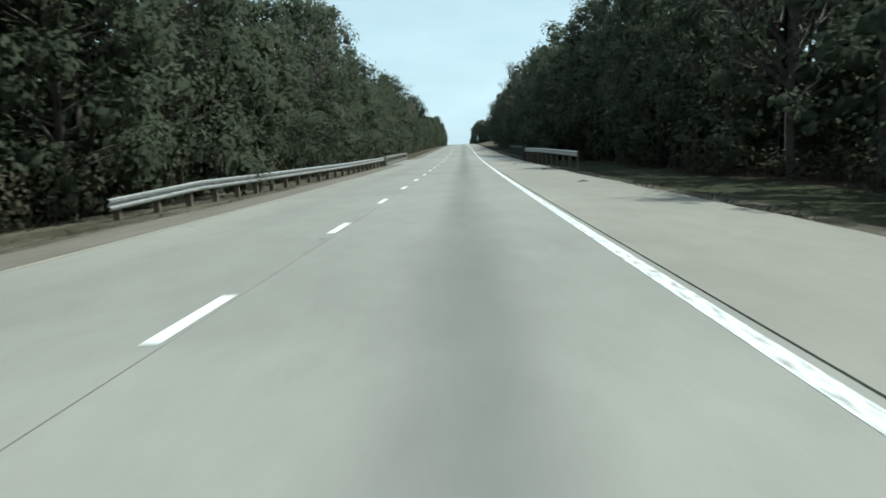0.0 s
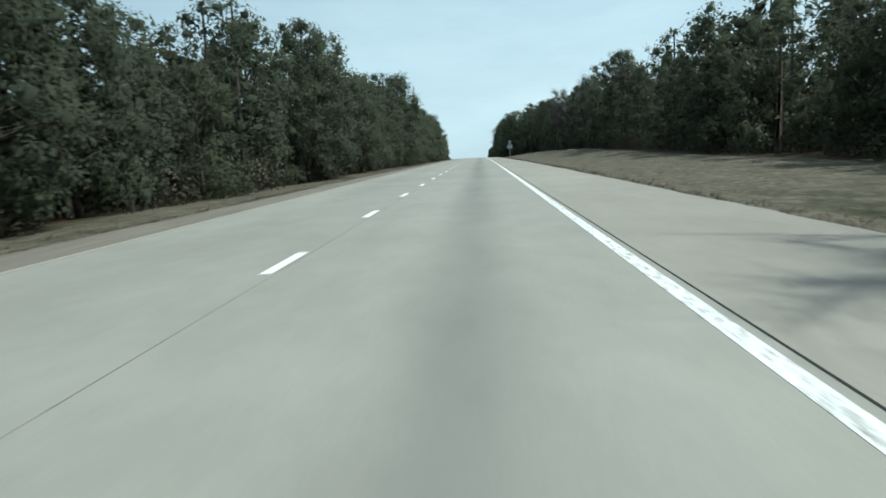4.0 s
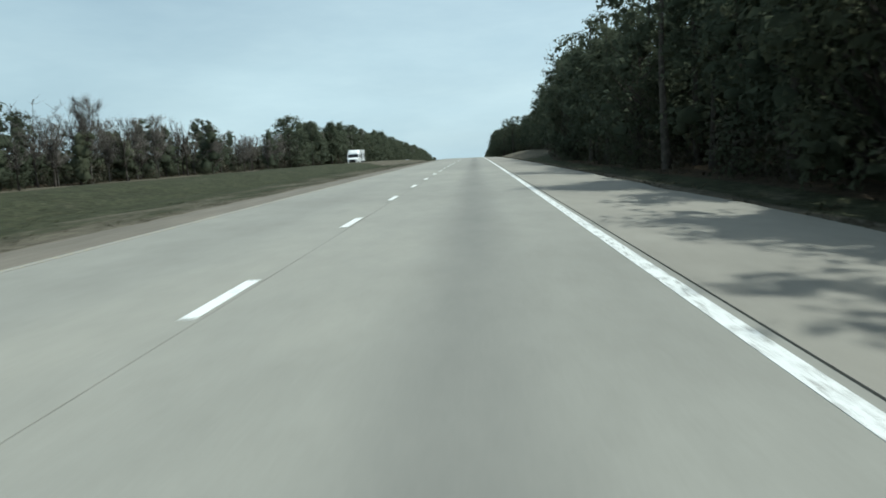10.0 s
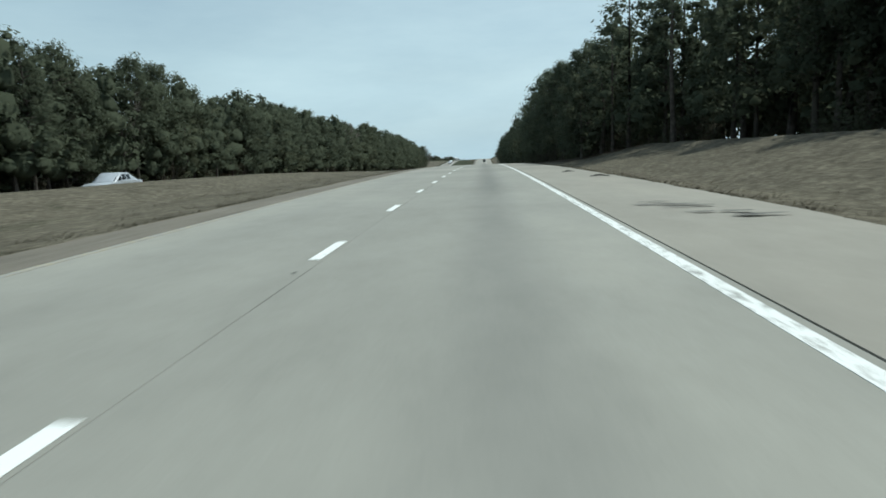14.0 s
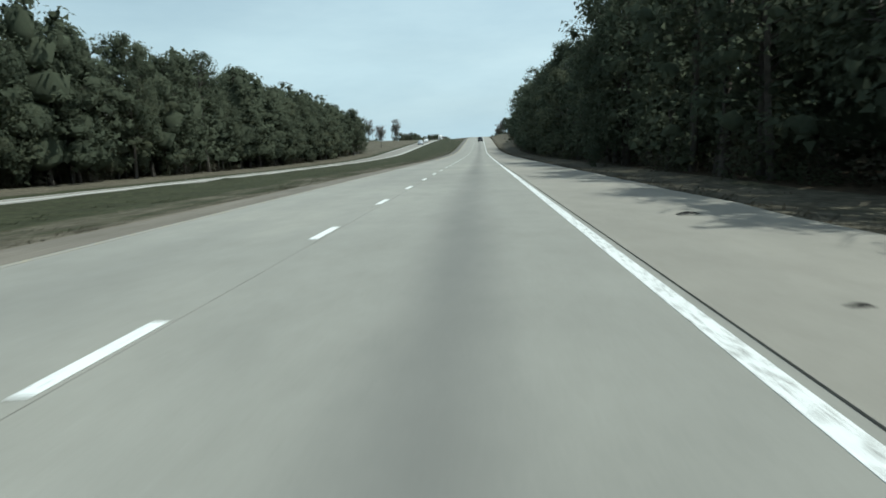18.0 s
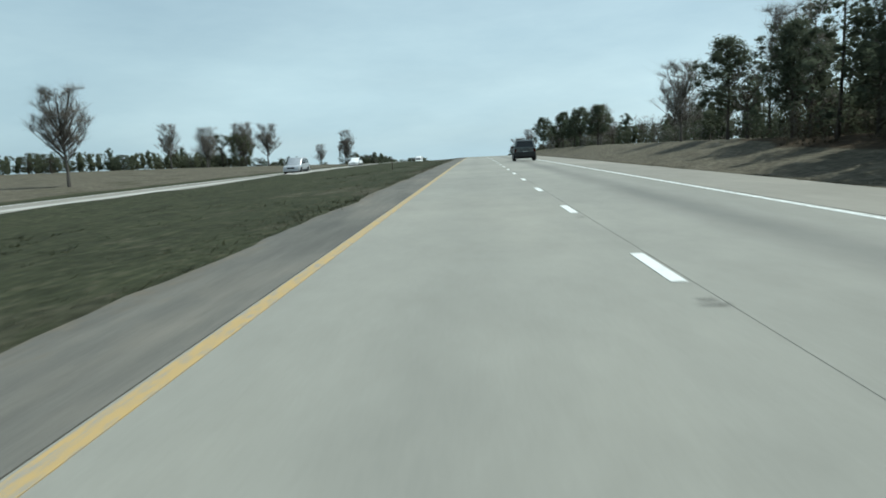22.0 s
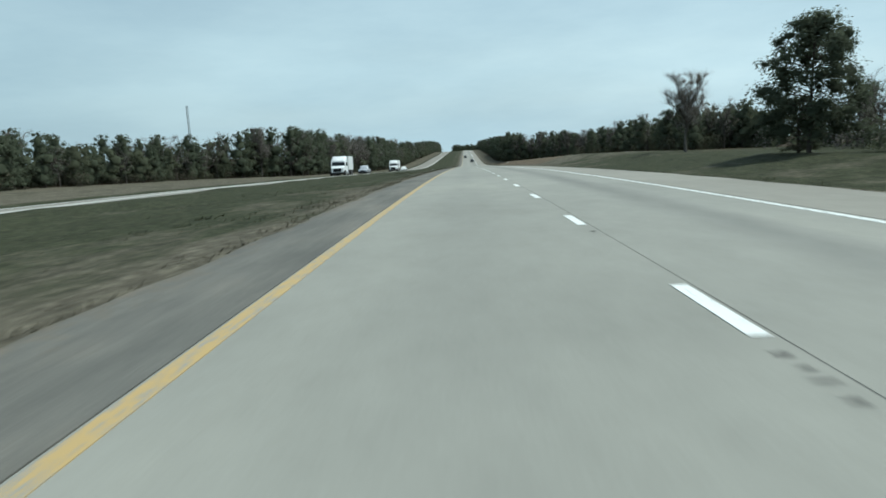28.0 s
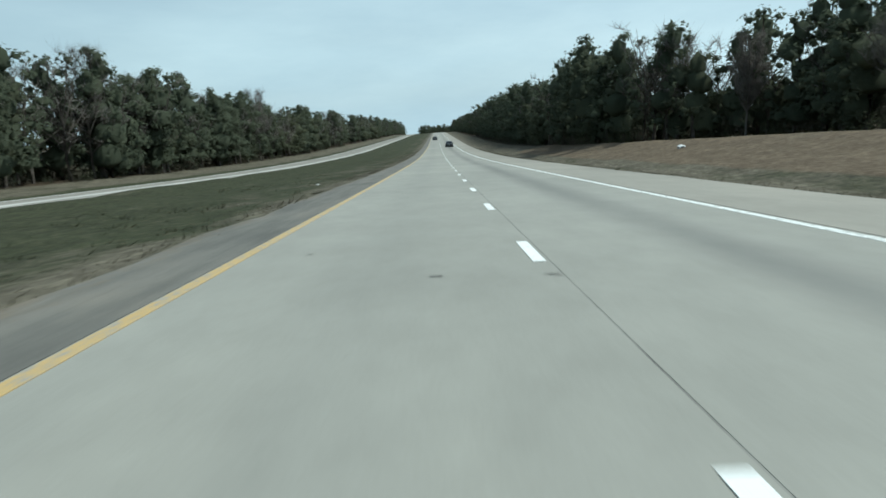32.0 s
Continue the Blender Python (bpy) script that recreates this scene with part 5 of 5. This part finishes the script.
def car(kind, x, y, facing, paint_mat, label, lift=0.0, short=1.0):
    """kind: suv, van, sedan or pickup. facing: 1 drives away, -1 comes towards."""
    L, W, H, belt_z, base, hood, r = {"suv": (2.62, 1.44, 1.40, 0.86, 0.27, 0.80, 0.275), "van": (3.7, 1.50, 1.42, 0.84, 0.22, 0.74, 0.27),
                                      "sedan": (3.6, 1.42, 1.16, 0.74, 0.19, 0.66, 0.26), "pickup": (4.1, 1.50, 1.45, 0.88, 0.28, 0.84, 0.31)}[kind]
    thing = empty({"suv": "suv", "van": "minivan", "sedan": "sedan", "pickup": "pickup_truck"}[kind], along(y) @ pose(x, 0, lift, 0, 0, 0 if facing > 0 else 180))
    thing.scale = (1, short, 1)
    w, h = W / 2, L / 2
    nose = hood - 0.10
    boxy = kind in ("suv", "van")
    tail_top = belt_z if kind != "sedan" else belt_z - 0.03
    loft("body", [(-h, w * 0.93, base + 0.10, tail_top - 0.06), (-h + 0.12, w * 0.985, base + 0.02, tail_top), (-h * 0.5, w, base, belt_z), (h * 0.16, w, base, belt_z), (h * 0.44, w, base, hood + 0.03),
                  (h * 0.82, w * 0.98, base, hood - 0.03), (h - 0.06, w * 0.93, base + 0.02, nose), (h, w * 0.86, base + 0.08, nose - 0.14)], lower_section, paint_mat, thing)
    if boxy:
        st = [(-h + 0.015, w * 0.93, w * 0.80, belt_z - 0.01, belt_z + 0.03), (-h + 0.24, w * 0.94, w * 0.78, belt_z - 0.01, H - 0.03), (-h * 0.2, w * 0.95, w * 0.80, belt_z - 0.01, H), (h * 0.10, w * 0.95, w * 0.80, belt_z - 0.01, H - 0.02), (h * 0.44, w * 0.93, w * 0.80, hood + 0.0, hood + 0.05)]
    elif kind == "sedan":
        st = [(-h * 0.72, w * 0.92, w * 0.78, belt_z - 0.03, belt_z + 0.02), (-h * 0.36, w * 0.93, w * 0.74, belt_z - 0.01, H - 0.03), (0, w * 0.94, w * 0.76, belt_z - 0.01, H), (h * 0.12, w * 0.94, w * 0.76, belt_z - 0.01, H - 0.02), (h * 0.48, w * 0.92, w * 0.80, hood, hood + 0.04)]
    else:
        st = [(-h * 0.16, w * 0.93, w * 0.80, belt_z - 0.01, H - 0.05), (-h * 0.10, w * 0.94, w * 0.78, belt_z - 0.01, H), (h * 0.16, w * 0.94, w * 0.78, belt_z - 0.01, H - 0.02), (h * 0.46, w * 0.92, w * 0.80, hood, hood + 0.04)]
    loft("cabin", st, upper_section, paint_mat, thing)
    # windows lie a little proud of the cabin's sides
    ys, y0, y1 = [s[0] for s in st], st[1][0], st[-2][0]

    def side_x(yv, f):
        i = max(k for k in range(len(st)) if st[k][0] <= yv + 1e-6)
        i = min(i, len(st) - 2)
        u = (yv - st[i][0]) / (st[i + 1][0] - st[i][0])
        w0, w1, z0, z1 = [st[i][k] + (st[i + 1][k] - st[i][k]) * u for k in (1, 2, 3, 4)]
        return w0 - (w0 - w1) * 0.85 * f + 0.004, z0 + (z1 - 0.05 - z0) * f
    cuts = [y0 + 0.05, y0 + (y1 - y0) * 0.36, y0 + (y1 - y0) * 0.70, y1 + 0.02] if boxy else [y0 + 0.04, y0 + (y1 - y0) * 0.5, y1]
    for s in (-1, 1):
        for a, b in zip(cuts, cuts[1:]):
            pts = []
            for yv, f in ((a + 0.03, 0.14), (b - 0.03, 0.14), (b - 0.03, 0.90), (a + 0.03, 0.90)):
                px, pz = side_x(yv, f)
                pts.append((s * px, yv, pz))
            slab("side_window", pts if s > 0 else pts[::-1], 0.006, M_GLASS, thing)
        if kind != "pickup":
            pts = [(s * side_x(y1 + 0.04, 0.16)[0], y1 + 0.04, side_x(y1 + 0.04, 0.16)[1]), (s * side_x(st[-1][0] - 0.12, 0.3)[0], st[-1][0] - 0.12, side_x(st[-1][0] - 0.12, 0.3)[1]), (s * side_x(y1 + 0.04, 0.85)[0], y1 + 0.04, side_x(y1 + 0.04, 0.85)[1])]
            slab("quarter_window", pts if s > 0 else pts[::-1], 0.006, M_GLASS, thing)
        bm = bmesh.new()
        box(bm, s * (w + 0.05) - 0.07, s * (w + 0.05) + 0.07, y1 + 0.03, y1 + 0.11, belt_z + 0.03, belt_z + 0.15, 0.02)
        part("wing_mirror", bm, M_CLAD, thing)
        bm = bmesh.new()
        box(bm, s * w * 0.985 - 0.015, s * w * 0.985 + 0.015, -h * 0.45, h * 0.42, base + 0.0, base + (0.24 if kind == "suv" else 0.16), 0.01)
        part("sill_cladding", bm, M_CLAD, thing)
        for yd in cuts[1:3]:
            bm = bmesh.new()
            box(bm, s * (w + 0.008) - 0.012, s * (w + 0.008) + 0.012, yd - 0.16, yd - 0.06, belt_z - 0.13, belt_z - 0.10, 0.005)
            part("door_handle", bm, M_CLAD if kind == "suv" else paint_mat, thing)
    # rear: window, lamps, bumper, plate

    def tail_quad(za, zb, inset, push):
        b0, b1 = st[0], st[1]
        out = []
        for zz, sgn in ((za, -1), (za, 1), (zb, 1), (zb, -1)):
            u = min(max((zz - b0[4]) / max(b1[4] - b0[4], 0.01), 0), 1)
            ww = (b0[1] + (b1[2] - b0[1]) * u) * inset
            out.append((sgn * ww, b0[0] + (b1[0] - b0[0]) * u - push, zz))
        return out
    if kind != "pickup":
        slab("rear_window", tail_quad(st[0][4] + 0.03, st[1][4] - 0.06, 0.86, 0.003), 0.006, M_GLASS, thing)
        slab("windscreen", [(-w * 0.72, st[-2][0] + 0.03, H - 0.06), (-w * 0.80, st[-1][0] - 0.05, hood + 0.07), (w * 0.80, st[-1][0] - 0.05, hood + 0.07), (w * 0.72, st[-2][0] + 0.03, H - 0.06)], 0.02, M_GLASS, thing)
    else:
        slab("windscreen", [(-w * 0.72, st[-2][0] + 0.03, H - 0.06), (-w * 0.80, st[-1][0] - 0.05, hood + 0.07), (w * 0.80, st[-1][0] - 0.05, hood + 0.07), (w * 0.72, st[-2][0] + 0.03, H - 0.06)], 0.02, M_GLASS, thing)
        bm = bmesh.new()
        box(bm, -w * 0.82, w * 0.82, -h + 0.1, -h * 0.2, belt_z - 0.02, belt_z + 0.004)
        part("load_bed", bm, M_DARK, thing)
    for s in (-1, 1):
        bm = bmesh.new()
        box(bm, s * w * 0.86 - 0.075, s * w * 0.86 + 0.075, -h - 0.012, -h + 0.14, belt_z - 0.30, belt_z - 0.06, 0.02)
        lamp = part("tail_lamp", bm, M_RED, thing, "dark red tail lamp lens")
        bm = bmesh.new()
        box(bm, s * w * 0.86 - 0.07, s * w * 0.86 + 0.07, -h - 0.014, -h + 0.10, belt_z - 0.10, belt_z - 0.02, 0.015)
        part("lamp_cap", bm, M_DARK, lamp, "black lens cap")
        bm = bmesh.new()
        box(bm, s * w * 0.86 - 0.06, s * w * 0.86 + 0.06, -h - 0.018, -h, belt_z - 0.345, belt_z - 0.29, 0.008)
        part("reverse_lamp", bm, M_CLEAR, lamp, "pale clear lens")
        bm = bmesh.new()
        box(bm, s * w * 0.68 - 0.14, s * w * 0.68 + 0.14, h - 0.14, h - 0.02, nose - 0.16, nose - 0.02, 0.03)
        part("headlamp", bm, M_CLEAR, thing, "clear headlamp lens")
    clad = M_CLAD if kind in ("suv", "pickup") else paint_mat
    bm = bmesh.new()
    box(bm, -w * 0.97, w * 0.97, -h - 0.06, -h + 0.16, base + 0.04, base + (0.34 if kind == "suv" else 0.26), 0.03)
    part("rear_bumper", bm, clad, thing)
    bm = bmesh.new()
    box(bm, -w * 0.93, w * 0.93, h - 0.16, h + 0.05, base + 0.02, base + 0.24, 0.03)
    part("front_bumper", bm, clad, thing)
    bm = bmesh.new()
    box(bm, -w * 0.42, w * 0.42, h - 0.05, h + 0.012, nose - 0.22, nose - 0.06, 0.012)
    part("grille", bm, M_DARK, thing)
    bm = bmesh.new()
    box(bm, -0.15, 0.15, -h - 0.016, -h + 0.02, belt_z - 0.32, belt_z - 0.20, 0.006)
    pl = part("licence_plate", bm, M_PLATE, thing)
    bm = bmesh.new()
    box(bm, -0.11, 0.11, -h - 0.02, -h - 0.017, belt_z - 0.285, belt_z - 0.235)
    part("text_bar", bm, M_INK, pl)
    bm = bmesh.new()
    box(bm, -w * 0.82, w * 0.82, -h * 0.93, h * 0.93, base - 0.09, base + 0.06, 0.02)
    part("underbody", bm, M_DARK, thing)
    wb = L * 0.30
    for s in (-1, 1):
        for yv in (-wb, wb + 0.03):
            bm = bmesh.new()
            cyl(bm, r * 1.17, 0.03, pose(s * (w - 0.006), yv, r * 1.02, 0, 90, 0), 28)
            part("wheel_arch", bm, M_CLAD if kind in ("suv", "pickup") else M_DARK, thing)
            wheel(thing, s * (w - 0.06), yv, r, 0.17)
    if kind == "suv":
        for s in (-1, 1):
            bm = bmesh.new()
            box(bm, s * w * 0.66 - 0.015, s * w * 0.66 + 0.015, -h + 0.28, h * 0.08, H + 0.035, H + 0.06, 0.008)
            rail = part("roof_rail", bm, M_CLAD, thing)
            for yv in (-h + 0.3, -h * 0.35, h * 0.06):
                bm = bmesh.new()
                box(bm, s * w * 0.66 - 0.014, s * w * 0.66 + 0.014, yv - 0.03, yv + 0.03, H - 0.03, H + 0.045, 0.005)
                part("rail_foot", bm, M_CLAD, rail)
        for yv in (-h * 0.5, -h * 0.05):
            bm = bmesh.new()
            box(bm, -w * 0.66, w * 0.66, yv - 0.02, yv + 0.02, H + 0.04, H + 0.062, 0.006)
            part("cross_bar", bm, M_CLAD, thing)
        bm = bmesh.new()
        box(bm, -w * 0.45, w * 0.45, -h - 0.02, -h + 0.03, belt_z - 0.165, belt_z - 0.12, 0.01)
        part("tailgate_trim", bm, M_CLAD, thing)
        bm = bmesh.new()
        box(bm, -w * 0.62, -w * 0.50, -h + 0.07, -h + 0.085, belt_z + 0.055, belt_z + 0.14)
        part("sticker", bm, M_SIGNFACE, thing, "small pale window sticker")
    return tagged(thing, label, {"suv": "suv", "van": "van", "sedan": "car", "pickup": "pickup truck"}[kind])


def lorry(x, y, label, picture, lift):
    """A white lorry with a sleeper cab and a box, coming towards."""
    thing = empty("lorry", along(y) @ pose(x, 0, lift, 0, 0, 180))
    W, H, L = 1.02, 2.62, 3.5
    bm = bmesh.new()
    box(bm, -W, W, -L, 0.0, 0.82, H, 0.03)
    bx = part("cargo_box", bm, P_WHITE, thing)
    for s in (-1, 1):
        for yv in (-L + 0.03, -0.03):
            bm = bmesh.new()
            box(bm, s * W - 0.02, s * W + 0.02, yv - 0.05, yv + 0.05, 0.84, H - 0.02, 0.006)
            part("corner_post", bm, M_STEEL, bx)
        bm = bmesh.new()
        box(bm, s * W - 0.015, s * W + 0.015, -L + 0.1, -0.1, 0.80, 0.90, 0.005)
        part("side_rail", bm, M_STEEL, bx)
        if picture:
            for yc, w2, mat in ((-0.62, 0.40, M_DARK), (-L + 0.55, 0.38, M_DARK), (-L / 2 + 0.05, 0.36, M_SIGNPALE)):
                bm = bmesh.new()
                ring = [bm.verts.new((s * (W + 0.004), yc + math.cos(a * 0.4488) * w2 * (0.8 + 0.2 * (a % 3)), 1.62 + math.sin(a * 0.4488) * 0.62 * (0.75 + 0.25 * (a % 2)))) for a in range(14)]
                bm.faces.new(ring)
                part("painted_panel", bm, mat, bx, "plain dark painted shape")
    loft("cab", [(0.12, 0.98, 0.55, 2.30), (0.95, 0.98, 0.55, 2.30), (1.30, 0.97, 0.55, 1.95), (1.62, 0.95, 0.55, 1.38), (2.30, 0.82, 0.50, 1.22), (2.42, 0.74, 0.55, 1.10)], lower_section, P_WHITE, thing)
    loft("roof_fairing", [(0.10, 0.92, 0.90, 2.26, 2.62), (0.75, 0.90, 0.86, 2.26, 2.55), (1.32, 0.80, 0.7, 1.94, 2.02)], upper_section, P_WHITE, thing)
    slab("windscreen", [(-0.80, 1.36, 1.88), (-0.84, 1.62, 1.42), (0.84, 1.62, 1.42), (0.80, 1.36, 1.88)], 0.02, M_GLASS, thing)
    for s in (-1, 1):
        pts = [(s * 0.985, 0.85, 1.45), (s * 0.975, 1.48, 1.45), (s * 0.975, 1.26, 1.86), (s * 0.985, 0.85, 1.86)]
        slab("side_window", pts if s > 0 else pts[::-1], 0.008, M_GLASS, thing)
        bm = bmesh.new()
        box(bm, s * 1.12 - 0.05, s * 1.12 + 0.05, 1.42, 1.52, 1.35, 1.85, 0.02)
        part("wing_mirror", bm, M_CLAD, thing)
        bm = bmesh.new()
        box(bm, s * 0.62 - 0.12, s * 0.62 + 0.12, 2.30, 2.42, 0.78, 0.98, 0.03)
        part("headlamp", bm, M_CLEAR, thing)
        bm = bmesh.new()
        cyl(bm, 0.22, 0.9, pose(s * 0.80, 0.62, 0.50, 90, 0, 0), 18)
        part("fuel_tank", bm, M_STEEL, thing)
        for yv in (1.85, -0.35, -L + 0.55, -L + 1.38):
            wheel(thing, s * 0.84, yv, 0.40, 0.28)
    bm = bmesh.new()
    box(bm, -0.50, 0.50, 2.36, 2.45, 0.62, 1.06, 0.02)
    part("grille", bm, M_DARK, thing)
    bm = bmesh.new()
    box(bm, -0.90, 0.90, 2.30, 2.50, 0.34, 0.58, 0.04)
    part("front_bumper", bm, M_CLAD, thing)
    bm = bmesh.new()
    box(bm, -0.45, 0.45, -L + 0.05, 2.2, 0.52, 0.80, 0.02)
    part("chassis", bm, M_DARK, thing)
    return tagged(thing, label, "truck", "oncoming trucks")


car("suv", 1.79, 881.8, 1, P_SUV, "dark grey compact suv with roof rails and black bumpers", short=0.78)
car("van", -17.6, 894.7, -1, P_SILVER, "silver minivan on the oncoming carriageway", lift=-0.49)
car("sedan", -18.4, 927, -1, P_WHITE, "white sedan on the oncoming carriageway", lift=-0.49)
lorry(-18.0, 483.6, "white lorry with dark painted shapes on its box", True, -0.49)
lorry(-17.7, 1213, "plain white lorry with a boxy cargo body", False, -0.49)
lorry(-20.4, 1046, "plain white lorry seen far down the oncoming carriageway", False, -0.53)
car("pickup", -17.6, 1169, -1, P_SILVER, "silver pickup truck on the oncoming carriageway", lift=-0.49)
lorry(-17.7, 1150, "white box lorry with a tall dark grille", False, -0.49)
car("sedan", -17.7, 1236, -1, P_WHITE, "white sedan passing woods on the oncoming carriageway", lift=-0.49)
car("sedan", -18.0, 564, -1, P_SILVER, "silver sedan half hidden behind the grassy median", lift=-0.49)
car("sedan", 1.5, 1345, 1, P_DARK, "dark sedan far ahead at the foot of a hill")
car("sedan", -1.4, 1420, 1, P_DARK, "dark sedan in the passing lane climbing a far hill")

# ---- far mast ----
mast = empty("radio_mast", pose(-100, 1297, float(road_z(1297)) - 2))
M_MAST = simple("grey lattice mast steel", (0.25, 0.26, 0.27), 0.6, 0.3)
for k in range(3):
    a = k * 2.0944
    bm = bmesh.new()
    box(bm, math.cos(a) * 0.35 - 0.06, math.cos(a) * 0.35 + 0.06, math.sin(a) * 0.35 - 0.06, math.sin(a) * 0.35 + 0.06, 0, 27)
    part("leg", bm, M_MAST, mast)
for k in range(18):
    bm = bmesh.new()
    cyl(bm, 0.38, 0.06, pose(0, 0, 0.8 + k * 1.5), 3)
    part("brace", bm, M_MAST, mast)
tagged(mast, "thin grey lattice radio mast above distant trees", "mast")
